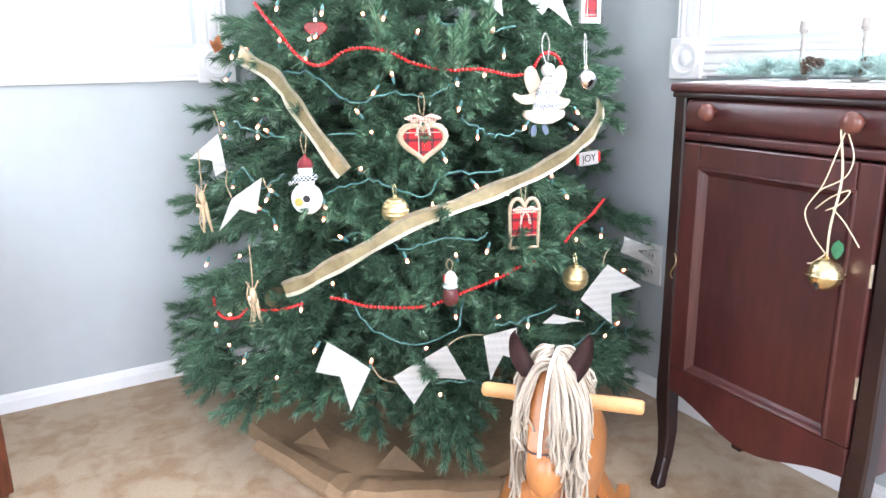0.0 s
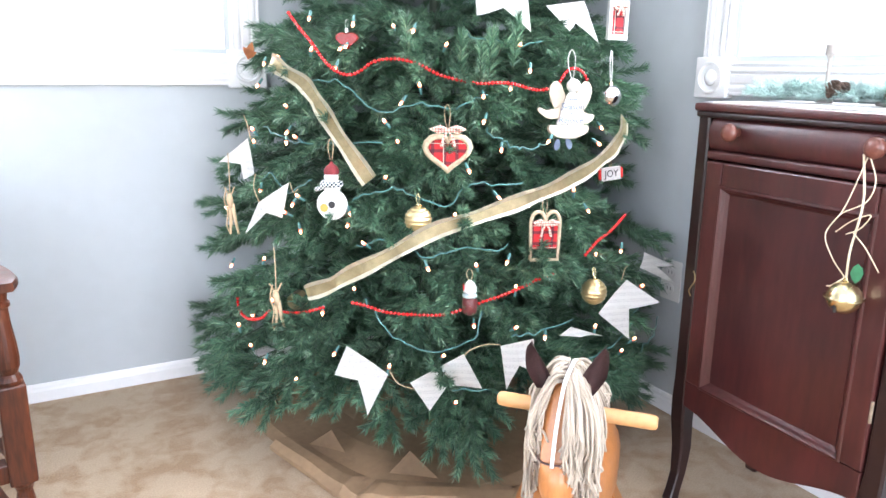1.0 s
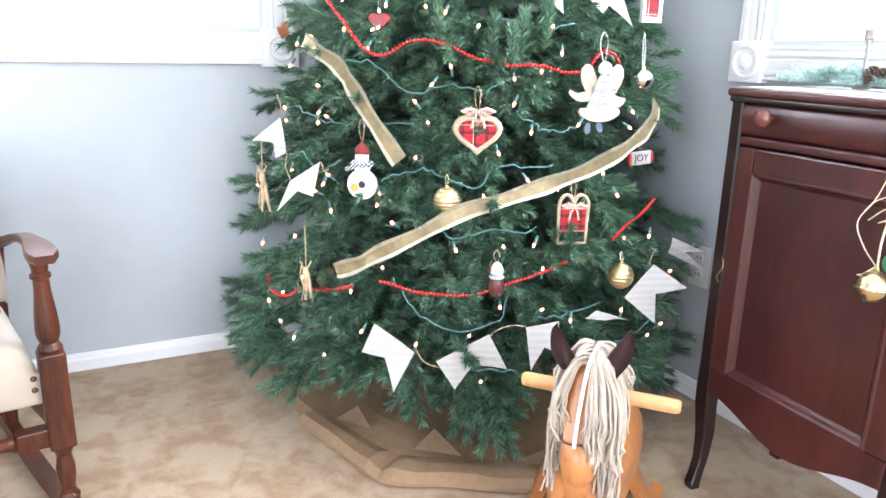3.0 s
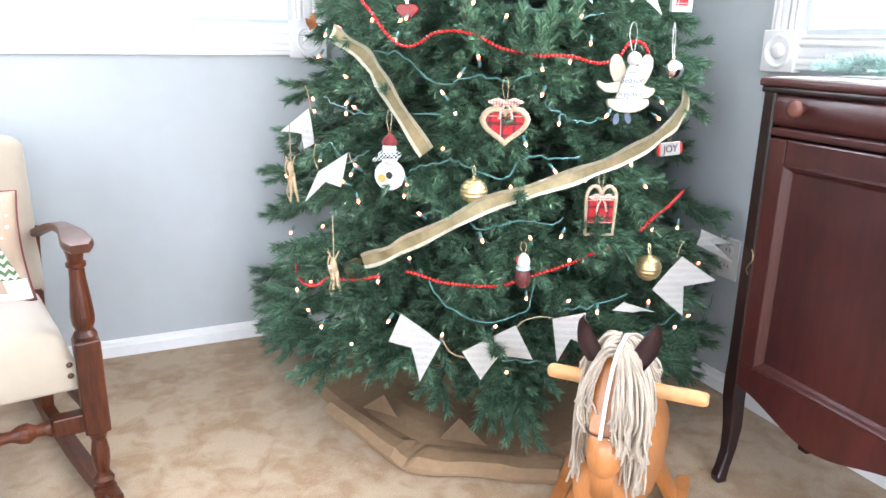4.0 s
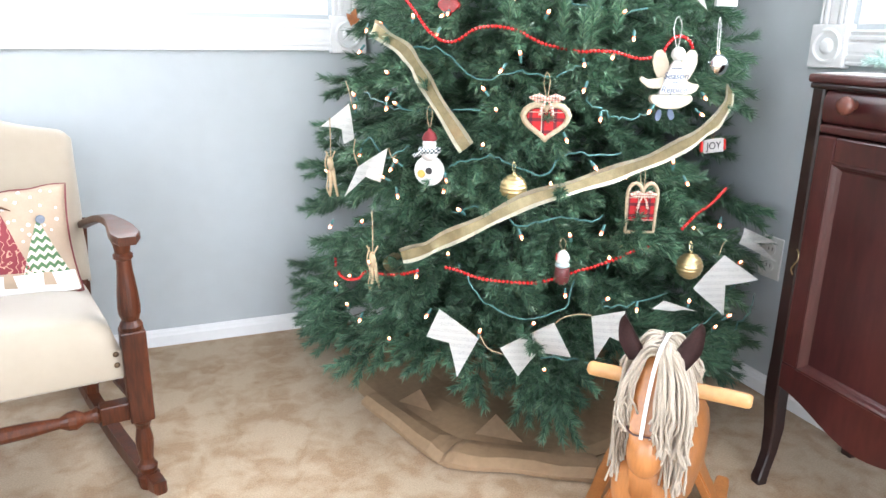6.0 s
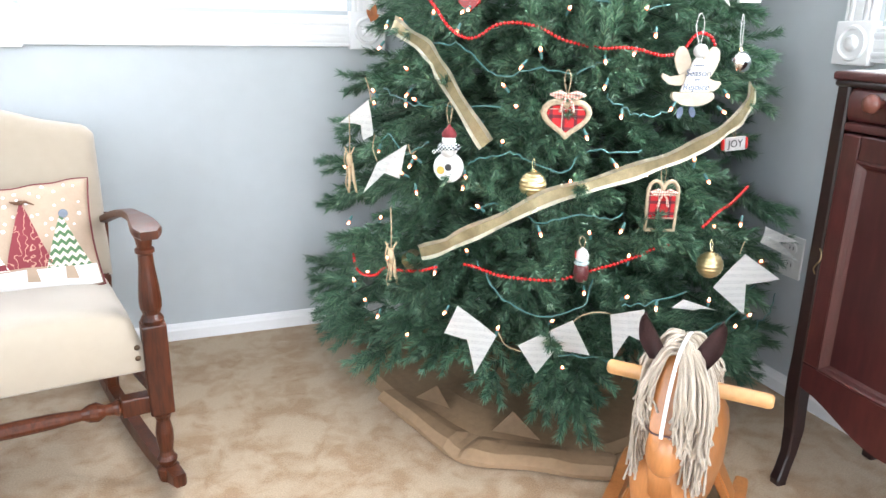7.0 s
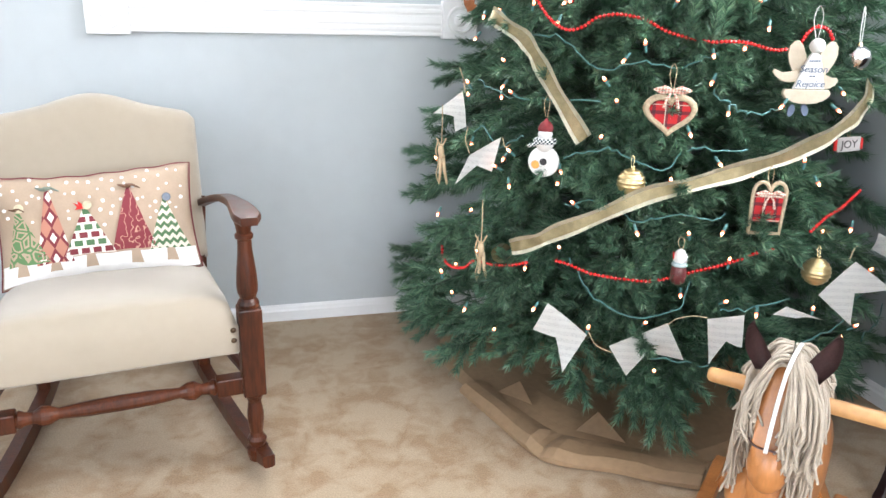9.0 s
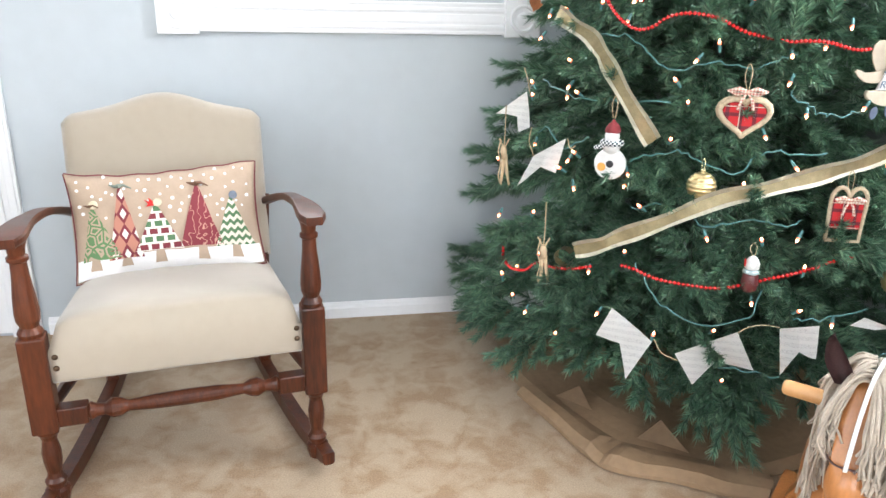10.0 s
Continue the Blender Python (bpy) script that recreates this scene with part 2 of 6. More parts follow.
def baseboard(name, a, b, n):
    """Moulded skirting from a to b; n points into the room."""
    a, b, n = Vector((*a, 0)), Vector((*b, 0)), Vector((*n, 0))
    prof = [(0, 0), (0.013, 0), (0.013, 0.034), (0.01, 0.04), (0.0085, 0.047), (0.004, 0.053), (0, 0.055)]
    bm = bmesh.new()
    r1 = [bm.verts.new(a + n * d + Vector((0, 0, z))) for d, z in prof]
    r2 = [bm.verts.new(b + n * d + Vector((0, 0, z))) for d, z in prof]
    for i in range(len(prof) - 1):
        bm.faces.new((r1[i], r1[i + 1], r2[i + 1], r2[i]))
    bm.faces.new(r1)
    bm.faces.new(r2)
    bmesh.ops.recalc_face_normals(bm, faces=bm.faces)
    return tagged(part(name, bm, TRIM), "white painted moulded baseboard", "baseboard", kind="structure")


baseboard("baseboard_back", (-0.98, YB), (XR, YB), (0, -1))
baseboard("baseboard_right", (XR, YB - 0.0135), (XR, YF), (-1, 0))

# ---- windows ----
def window(name, m, w, h, label, s=0.114):
    """A window in its own plane: x along the wall, z up from the opening's foot, y out of the room."""
    win = empty(name, m, label, "window", kind="structure")
    def fluted(bm, lo, hi, up):
        x0, z0, x1, z1 = lo[0], lo[1], hi[0], hi[1]
        add_box(bm, (x0, -0.016, z0), (x1, 0, z1))
        for a, b, d in ((0.0, 0.1, 0.022), (0.16, 0.30, 0.024), (0.36, 0.64, 0.021), (0.70, 0.84, 0.024), (0.9, 1.0, 0.022)):
            if up:
                add_box(bm, (x0 + (x1 - x0) * a, -d, z0), (x0 + (x1 - x0) * b, -0.0155, z1), 0.0025)
            else:
                add_box(bm, (x0, -d, z0 + (z1 - z0) * a), (x1, -0.0155, z0 + (z1 - z0) * b), 0.0025)
    for x0, x1, z0, z1, up in ((0, w, -s + 0.008, -0.012, False), (0, w, h + 0.012, h + s - 0.008, False),
                               (-s + 0.012, -0.012, 0, h, True), (w + 0.012, w + s - 0.012, 0, h, True)):
        bm = bmesh.new()
        fluted(bm, (x0, z0), (x1, z1), up)
        part("casing", bm, TRIM, win)
    for x0 in (-s, w):
        for z0 in (-s, h):
            bm = box((x0, -0.03, z0), (x0 + s, 0, z0 + s), 0.003)
            turn = Matrix.Translation((x0 + s / 2, -0.03, z0 + s / 2)) @ Matrix.Rotation(radians(90), 4, "X")
            add_lathe(bm, [(0.043, -0.004), (0.043, 0.0), (0.040, 0.006), (0.035, 0.006), (0.031, -0.002), (0.021, -0.003), (0.018, 0.004), (0.012, 0.008), (0.004, 0.009)], 28, turn)
            part("rosette", bm, TRIM, win, "white turned bullseye corner block")
    # jamb lining and stool
    bm = bmesh.new()
    for lo, hi in (((0, 0.002, 0), (0.018, 0.135, h)), ((w - 0.018, 0.002, 0), (w, 0.135, h)), ((0.018, 0.002, h - 0.018), (w - 0.018, 0.135, h)), ((0.018, 0.002, 0), (w - 0.018, 0.135, 0.02))):
        add_box(bm, lo, hi, 0.002)
    part("jamb", bm, TRIM, win)
    # lower and upper sash, each a frame with its pane
    for z0, z1, y in ((0.02, h / 2 + 0.02, 0.05), (h / 2 - 0.02, h - 0.018, 0.085)):
        bm = bmesh.new()
        f = 0.042
        for lo, hi in (((0.018, y, z0), (0.018 + f, y + 0.03, z1)), ((w - 0.018 - f, y, z0), (w - 0.018, y + 0.03, z1)),
                       ((0.018 + f, y, z0), (w - 0.018 - f, y + 0.03, z0 + f)), ((0.018 + f, y, z1 - f), (w - 0.018 - f, y + 0.03, z1))):
            add_box(bm, lo, hi, 0.002)
        sash = part("sash", bm, TRIM, win)
        g = part("pane", box((0.058, y + 0.013, z0 + f - 0.002), (w - 0.058, y + 0.017, z1 - f + 0.002)), GLASS, sash)
        g.visible_shadow = False
    return win


gm = bpy.data.materials.new("glass")
gm.use_nodes = True
gb = gm.node_tree.nodes["Principled BSDF"]
gb.inputs["Transmission Weight"].default_value = 1
gb.inputs["Roughness"].default_value = 0.0
gb.inputs["IOR"].default_value = 1.02
GLASS = gm
OUT = material("overcast_sky", (0.9, 0.95, 1.0), 1.0, vary=0.02, scale=1, glow=(0.93, 0.97, 1.0), glow_power=4.0)
window("window_1", pose(W1[0], YB, W1[2]), W1[1] - W1[0], W1[3] - W1[2], "white framed sash window with fluted casing and rosettes")
window("window_2", pose(XR, W2[1], W2[2], 0, 0, -90), W2[1] - W2[0], W2[3] - W2[2], "white framed sash window with fluted casing and rosettes", 0.102)
tagged(part("backdrop_back", box((-6, 8, -2), (8, 8.05, 8)), OUT), "plain white overcast sky outside the window", "sky", kind="structure")
tagged(part("backdrop_right", box((7, -6, -2), (7.05, 8, 8)), OUT), "plain white overcast sky outside the window", "sky", kind="structure")

# ---- the tree ----
AX, AY = 0.96, 1.90


def crown_radius(z, deg=240.0):
    """The tree's reach at a height: an even cone towards the room, fuller and more ragged at its two flanks."""
    front = 0.768 - 0.235 * z - 0.16 * max(0, z - 1.1) ** 1.3 - 0.35 * max(0.0, 0.3 - z)
    hs = (0.06, 0.2, 0.3, 0.4, 0.5, 0.62, 0.74, 0.79, 0.85, 0.9, 0.96, 1.07, 1.3, 2.1)
    left = np.interp(z, hs, (0.62, 0.70, 0.735, 0.71, 0.68, 0.655, 0.63, 0.575, 0.595, 0.535, 0.495, 0.515, 0.43, 0.06))
    right = np.interp(z, hs, (0.73, 0.735, 0.705, 0.7, 0.69, 0.66, 0.60, 0.60, 0.615, 0.59, 0.57, 0.54, 0.44, 0.06))
    wl = min(1.0, max(0.0, (205 - deg) / 25))
    wr = min(1.0, max(0.0, (deg - 280) / 25))
    return front + wl * (left - front) + wr * (right - front)


def needle_mesh(name, segs, per_m, length, rng, mat, parent, wd=0.0015):
    """Thin pointed needles round many short twigs; segs: (start, end) arrays."""
    A, B = segs
    L = np.linalg.norm(B - A, axis=1)
    cnt = np.maximum(4, (L * per_m).astype(int))
    idx = np.repeat(np.arange(len(A)), cnt)
    n = len(idx)
    d = (B - A) / L[:, None]
    ref = np.where(np.abs(d[:, 2:3]) < 0.9, np.array([[0, 0, 1.0]]), np.array([[1.0, 0, 0]]))
    u = np.cross(d, ref)
    u /= np.linalg.norm(u, axis=1)[:, None]
    v = np.cross(d, u)
    s = rng.random(n) ** 0.9
    base = A[idx] + (B - A)[idx] * s[:, None]
    phi = rng.random(n) * 2 * np.pi
    radial = u[idx] * np.cos(phi)[:, None] + v[idx] * np.sin(phi)[:, None]
    lean = 0.85 + 0.7 * s + rng.normal(0, 0.12, n)
    way = radial + d[idx] * lean[:, None]
    way[:, 2] -= 0.06
    way /= np.linalg.norm(way, axis=1)[:, None]
    ln = length * (0.7 + 0.5 * rng.random(n))
    side = np.cross(way, rng.normal(0, 1, (n, 3)))
    side /= np.linalg.norm(side, axis=1)[:, None]
    co = np.empty((n, 3, 3), np.float32)
    co[:, 0] = base + side * wd
    co[:, 1] = base - side * wd
    co[:, 2] = base + way * ln[:, None]
    me = bpy.data.meshes.new(name)
    me.vertices.add(3 * n)
    me.vertices.foreach_set("co", co.ravel())
    me.loops.add(3 * n)
    me.loops.foreach_set("vertex_index", np.arange(3 * n, dtype=np.int32))
    me.polygons.add(n)
    me.polygons.foreach_set("loop_start", np.arange(0, 3 * n, 3, dtype=np.int32))
    me.update(calc_edges=True)
    me.materials.append(mat)
    ob = new(name, me)
    ob.parent = parent
    return ob


def tree():
    rng = np.random.default_rng(5)
    t = empty("christmas_tree", pose(AX, AY, 0), "dark green artificial christmas tree standing on the carpet", "tree")
    part("trunk", tube([(0, 0, 0.0), (0, 0, 1.0), (0, 0, 2.15)], [0.018, 0.016, 0.008], 10), BARK, t)
    bm = bmesh.new()
    for k in range(4):
        a = k * math.pi / 2 + 0.4
        add_tube(bm, [(0.02 * math.cos(a), 0.02 * math.sin(a), 0.16), (0.12 * math.cos(a), 0.12 * math.sin(a), 0.06), (0.26 * math.cos(a), 0.26 * math.sin(a), 0.008)], 0.007, 6)
    part("stand", bm, BARK, t)
    A, B, wires = [], [], bmesh.new()

    def twig(q, w, ln):
        w = w / np.linalg.norm(w)
        A.append(q)
        B.append(q + w * ln)

    def bough(a, R, z0, lift, sag, full=1.0):
        """A wire with flat fans of bottle-brush twigs, and a spray of tips at its end."""
        out = np.array([math.cos(a), math.sin(a), 0])
        side = np.array([-math.sin(a), math.cos(a), 0])
        turn = rng.normal(0, 0.10)
        p = lambda s: out * (0.02 + (R - 0.125) * s) + side * turn * s * s * R * 0.6 + np.array([0, 0, z0 + lift * s - sag * s * s])
        add_tube(wires, [p(0), p(0.5), p(1)], [0.003, 0.002, 0.0015], 3)
        roll = rng.normal(0, 0.35)
        for s in (0.34, 0.48, 0.6, 0.72, 0.83, 0.93):
            q = p(s)
            fwd = p(s + 0.03) - p(s - 0.03)
            fwd /= np.linalg.norm(fwd)
            for sg in (-1, 1):
                if rng.random() > 0.86 * full:
                    continue
                ang = rng.normal(0.72, 0.12)
                w = fwd * math.cos(ang) + side * sg * math.sin(ang) + np.array([0, 0, sg * roll * 0.5 + rng.normal(0.05, 0.16)])
                ln = rng.uniform(0.09, 0.14) * (1.15 - 0.25 * s)
                twig(q, w, ln)
                if rng.random() < 0.55:
                    w = w / np.linalg.norm(w)
                    twig(q + w * ln * 0.45, w * 0.8 + fwd * 0.55 + rng.normal(0, 0.12, 3), ln * 0.6)
        q = p(1.0)
        fwd = p(1.0) - p(0.9)
        fwd /= np.linalg.norm(fwd)
        for ang, up in ((0, 0.1), (0.42, -0.05), (-0.42, 0.05), (0.1, 0.45)):
            twig(q, fwd * math.cos(ang) + side * math.sin(ang) + np.array([0, 0, up + rng.normal(0, 0.12)]), rng.uniform(0.085, 0.125))

    z, tier = 0.33, 0
    while z < 2.12:
        n = int(15 if z < 1.3 else 11)
        for k in range(n):
            a = 2 * math.pi * (k + 0.5 * (tier % 2)) / n + rng.normal(0, 0.10)
            deg = math.degrees(a) % 360
            out = (math.cos(a), math.sin(a))
            zz = z + rng.normal(0, 0.018)
            R = crown_radius(zz - 0.09, deg) + min(0.025, rng.normal(-0.012, 0.042))
            # the boughs in the corner are bent back by the two walls
            if out[0] > 0:
                R = min(R, (XR - AX - 0.03) / out[0] + 0.05)
            if out[1] > 0:
                R = min(R, (YB - AY - 0.03) / out[1] + 0.05)
            hidden = 20 < deg < 120
            bough(a, max(0.14, R), zz - 0.03, 0.10 if z > 0.5 else 0.06, (0.16 if z < 1.2 else 0.08) * rng.uniform(0.8, 1.2), 0.5 if hidden else 1.0)
        z += 0.082 if z < 1.3 else 0.1
        tier += 1
    # the lowest ring droops almost to the carpet at both flanks
    for deg in (158, 168, 177, 186, 195, 204, 213, 222, 231, 268, 277, 286, 295, 304, 314):
        a = math.radians(deg + rng.normal(0, 2))
        flank = min(1.0, max(0.0, abs(deg - 245) - 28) / 35)
        bough(a, 0.61 + 0.06 * flank + rng.normal(0, 0.015), 0.26, 0.02, 0.01 + 0.12 * flank)
    # the low boughs that hang out over the skirt
    for a, R, zt in ((-1.99, 0.72, 0.12), (-2.02, 0.68, 0.17), (-1.94, 0.70, 0.15), (-1.88, 0.68, 0.2), (-1.98, 0.66, 0.18), (-1.5, 0.64, 0.24), (-1.2, 0.7, 0.22)):
        bough(a, R + 0.02, 0.3, 0.0, 0.26 - zt)
        bough(a + 0.02, R - 0.05, 0.3, 0.0, 0.27 - zt)
    # fresh shoots that stand up between the garlands
    for deg, z in ((255.4, 0.96), (253.0, 0.93), (248.2, 0.95), (262.0, 0.99), (236.0, 0.98)):
        a = math.radians(deg)
        out = np.array([math.cos(a), math.sin(a), 0])
        q = out * (0.755 - 0.233 * z) + np.array([0, 0, z])
        twig(q, out * 0.35 + np.array([rng.normal(0, 0.1), rng.normal(0, 0.1), 1.0]), 0.11)
    # sprigs that push out in front of what hangs on the tree
    for deg, z, up in ((245.6, 0.33, 0.5), (262, 0.555, -0.1), (264, 0.565, -0.1), (265.3, 0.56, 0.0), (267, 0.57, 0.1), (212.1, 0.415, 0.0), (214.5, 0.42, 0.0), (217, 0.415, -0.1), (249, 0.665, 0.0), (252.5, 0.65, 0.1), (250.2, 0.965, 0.1), (214, 0.44, 0.0), (217, 0.845, 0.2),
                       (258, 1.0, 0.9), (232, 0.63, 0.1), (203, 0.92, 0.0), (270, 0.55, 0.0), (238, 0.985, 0.1)):
        a = math.radians(deg)
        out = np.array([math.cos(a), math.sin(a), 0])
        r = 0.766 - 0.233 * z
        for k in range(3):
            w = out * 0.8 + np.array([rng.normal(0, 0.25), rng.normal(0, 0.25), up + rng.normal(0, 0.2)])
            w /= np.linalg.norm(w)
            p = out * (r - (0.05 if z > 0.34 else 0.012)) + np.array([rng.normal(0, 0.006), rng.normal(0, 0.006), z - 0.01])
            A.append(p)
            B.append(p + w * 0.085)
    A, B = np.array(A), np.array(B)
    room = np.array([XR - AX - 0.035, YB - AY - 0.035, 9.0])
    A, B = np.minimum(A, room - 0.01), np.minimum(B, room)
    for a, b in zip(A, B):
        add_tube(wires, [a, b], 0.0012, 3)
    tagged(part("branchwork", wires, BARK, t), kind="stuff")
    crown = needle_mesh("crown", (A, B), 2000, 0.029, rng, NEEDLE, t)
    tagged(crown, "dense dark green plastic needles", kind="stuff")
    return t


tree()

# ---- door at the far left of the back wall ----
d1 = empty("door_1", pose(-1.0, YB, 0), "white painted panel door with moulded casing", "door", kind="structure")
bm = bmesh.new()
add_box(bm, (-0.085, -0.018, 0), (0, -0.001, 2.1), 0.003)
add_box(bm, (-0.07, -0.024, 0), (-0.045, -0.0175, 2.1), 0.003)
add_box(bm, (-0.03, -0.022, 0), (-0.008, -0.0175, 2.1), 0.003)
part("casing", bm, TRIM, d1)
bm = box((-0.85, -0.010, 0.012), (-0.087, -0.001, 2.05), 0.002)
for z0, z1 in ((0.15, 0.75), (0.9, 1.9)):
    add_box(bm, (-0.75, -0.016, z0), (-0.18, -0.0095, z1), 0.004)
part("door_leaf", bm, TRIM, d1)

# ---- electric outlet ----
PLASTIC = material("white_plastic", (0.8, 0.8, 0.78), 0.35, vary=0.02, scale=20)
SLOT = material("dark_slot", (0.03, 0.03, 0.03), 0.6)
o1 = empty("wall_outlet", pose(XR - 0.001, 1.43, 0.40, 0, 0, -90), "white plastic duplex wall outlet on grey wall", "outlet")
part("cover_plate", box((-0.037, -0.006, -0.06), (0.037, 0, 0.06), 0.003), PLASTIC, o1)
for z in (-0.024, 0.024):
    s = part("socket", lathe([(0.016, 0), (0.016, 0.003), (0.0145, 0.004)], 20, Matrix.Translation((0, -0.005, z)) @ Matrix.Rotation(radians(90), 4, "X")), PLASTIC, o1)
    bm = bmesh.new()
    for x in (-0.006, 0.006):
        add_box(bm, (x - 0.001, -0.0096, z - 0.003), (x + 0.001, -0.0088, z + 0.006))
    part("slot", bm, SLOT, s)

# ---- mahogany cabinet ----
BRASS = material("old_brass", (0.45, 0.36, 0.2), 0.45, metal=1.0, vary=0.15, scale=60)
STEEL = material("worn_steel", (0.6, 0.55, 0.45), 0.4, metal=1.0, vary=0.2, scale=60)


def cabinet():
    """Local frame: x to the viewer's right along the front, y into the wall, z up; the front face at y = 0."""
    c = empty("cabinet", pose(1.172, 1.091, 0, 0, 0, -92.5), "dark red mahogany cabinet on curved legs against the wall", "cabinet")
    w, d, zt, zb = 0.492, 0.30, 0.905, 0.245
    part("top", box((-0.008, -0.013, zt), (w + 0.010, d + 0.008, zt + 0.017), 0.006, segs=3), MAHOG, c)
    part("top_moulding", box((-0.004, -0.008, zt - 0.012), (w + 0.004, d, zt), 0.004), MAHOG_DARK, c)
    # front stiles run down into curved legs
    for x0, sg in ((0.0, -1), (w - 0.04, 1)):
        bm = bmesh.new()
        rows = [(zt - 0.012, 0, 0.031, 0), (0.30, 0, 0.037, 0), (0.25, 0, 0.043, -0.003), (0.2, 0.0, 0.041, -0.004), (0.13, 0.001, 0.034, 0.0), (0.07, 0.002, 0.027, -0.006),
                (0.03, 0.0, 0.026, -0.02), (0.012, -0.001, 0.028, -0.03), (0.0, 0.0, 0.026, -0.03)]
        rings = []
        for z, ins, wd, fy in rows:
            xa = x0 + ins if sg < 0 else x0 + 0.04 - ins - wd
            flare = sg * 0.004 - sg * 0.03 * max(0.0, (0.25 - z) / 0.25) ** 1.5
            dp = min(wd, 0.036)
            rings.append([bm.verts.new((xa + flare + a * wd, fy + b * dp, z)) for a, b in ((0.12, 0), (0.88, 0), (1, 0.12), (1, 0.88), (0.88, 1), (0.12, 1), (0, 0.88), (0, 0.12))])
        for a, b in zip(rings, rings[1:]):
            for i in range(8):
                j = (i + 1) % 8
                bm.faces.new((a[i], a[j], b[j], b[i]))
        bm.faces.new(rings[0])
        bm.faces.new(list(reversed(rings[-1])))
        bmesh.ops.recalc_face_normals(bm, faces=bm.faces)
        part("leg", bm, MAHOG_DARK, c)
    for x0 in (0.004, w - 0.034):
        part("back_leg", box((x0, d - 0.035, 0), (x0 + 0.03, d - 0.004, zt - 0.013), 0.004), MAHOG_DARK, c)
    for x0 in (0.006, w - 0.02):
        part("side_panel", box((x0, 0.037, zb), (x0 + 0.014, d - 0.036, zt - 0.013), 0.002), MAHOG, c)
    part("back_panel", box((0.035, d - 0.016, zb), (w - 0.035, d - 0.006, zt - 0.013)), MAHOG_DARK, c)
    part("bottom", box((0.041, 0.03, zb + 0.03), (w - 0.041, d - 0.037, zb + 0.045)), MAHOG_DARK, c)
    # drawer, with a bowed front
    bm = bmesh.new()
    n = 14
    x0, x1, z0, z1 = 0.033, w - 0.033, 0.828, zt - 0.014
    prof = [(0.010 * math.sin(math.pi * k / 16) ** 0.6, z0 + (z1 - z0) * k / 16) for k in range(17)]
    rings = [[bm.verts.new((x0 + (x1 - x0) * i / n, 0.006 - y, z)) for y, z in prof] for i in range(n + 1)]
    for a, b in zip(rings, rings[1:]):
        for i in range(len(prof) - 1):
            bm.faces.new((a[i], a[i + 1], b[i + 1], b[i]))
    add_box(bm, (x0, 0.006, z0), (x1, 0.2, z1))
    bmesh.ops.recalc_face_normals(bm, faces=bm.faces)
    dr = part("drawer", bm, MAHOG, c, "bowed mahogany drawer front")
    for x in (0.107, 0.408):
        m = Matrix.Translation((x, -0.003, 0.868)) @ Matrix.Rotation(radians(90), 4, "X")
        part("knob", lathe([(0.009, -0.004), (0.008, 0.008), (0.012, 0.013), (0.0175, 0.019), (0.0185, 0.025), (0.016, 0.031), (0.009, 0.034), (0.003, 0.035)], 20, m), KNOBWOOD, dr, "turned round wooden knob", smooth=True)
    part("rail", box((0.032, -0.004, 0.808), (w - 0.032, 0.03, 0.826), 0.005, segs=3), MAHOG, c)
    # door: frame of stiles and rails round a sunk panel, the lower rail in one with the curved apron
    a0, a1, b0, b1 = 0.034, w - 0.034, 0.302, 0.804
    fw = 0.044
    door = part("door", box((a0 + 0.004, 0.0185, b0 + 0.002), (a1 - 0.004, 0.024, b1 - 0.002)), MAHOG_DARK, c)
    for lo, hi in (((a0, -0.004, b0), (a0 + fw, 0.018, b1)), ((a1 - fw, -0.004, b0), (a1, 0.018, b1)), ((a0 + fw, -0.004, b1 - 0.05), (a1 - fw, 0.018, b1))):
        part("stile" if hi[2] - lo[2] > 0.1 else "top_rail", box(lo, hi, 0.004), MAHOG, door)
    bm = box((a0 + fw - 0.002, 0.008, b0 - 0.01), (a1 - fw + 0.002, 0.014, b1 - 0.048))
    part("panel", bm, MAHOG_PANEL, door, "flat flame-figured mahogany panel")
    # a soft ogee, mitred at the corners, leads from the stiles down to the sunk panel
    bm = bmesh.new()
    x0, x1, z0, z1 = a0 + fw - 0.004, a1 - fw + 0.004, b0 - 0.002, b1 - 0.046
    loops = []
    for u, y in ((0, -0.0035), (0.0025, -0.006), (0.006, -0.0065), (0.010, -0.003), (0.014, 0.003), (0.018, 0.0065), (0.021, 0.0085)):
        loops.append([bm.verts.new((x, y, z)) for x, z in ((x0 + u, z0 + u), (x1 - u, z0 + u), (x1 - u, z1 - u), (x0 + u, z1 - u))])
    for p, q in zip(loops, loops[1:]):
        for k in range(4):
            bm.faces.new((p[k], p[(k + 1) % 4], q[(k + 1) % 4], q[k]))
    bmesh.ops.recalc_face_normals(bm, faces=bm.faces)
    bmesh.ops.solidify(bm, geom=bm.faces[:], thickness=0.001)
    part("bead_moulding", bm, MAHOG, door)
    part("latch", tube(spline([(a0 - 0.002, -0.008, 0.562), (a0 + 0.008, -0.013, 0.555), (a0 + 0.010, -0.015, 0.542), (a0 + 0.002, -0.014, 0.53), (a0 - 0.005, -0.013, 0.517), (a0 - 0.004, -0.008, 0.505)], 5), 0.0016, 6), BRASS, door, "small curled brass latch", smooth=True)
    for z in (0.42, 0.62):
        part("hinge", tube([(a1 + 0.002, -0.005, z - 0.02), (a1 + 0.002, -0.005, z + 0.02)], 0.003, 8), STEEL, door)
    # apron
    n = 26
    top, low = [], []
    for i in range(n + 1):
        s = i / n
        x = 0.034 + (w - 0.068) * s
        k = abs(2 * s - 1)
        drop = 0.243 - 0.05 * (0.5 + 0.5 * math.cos(math.pi * min(1, k)))
        low.append((x, drop))
        top.append((x, 0.301))
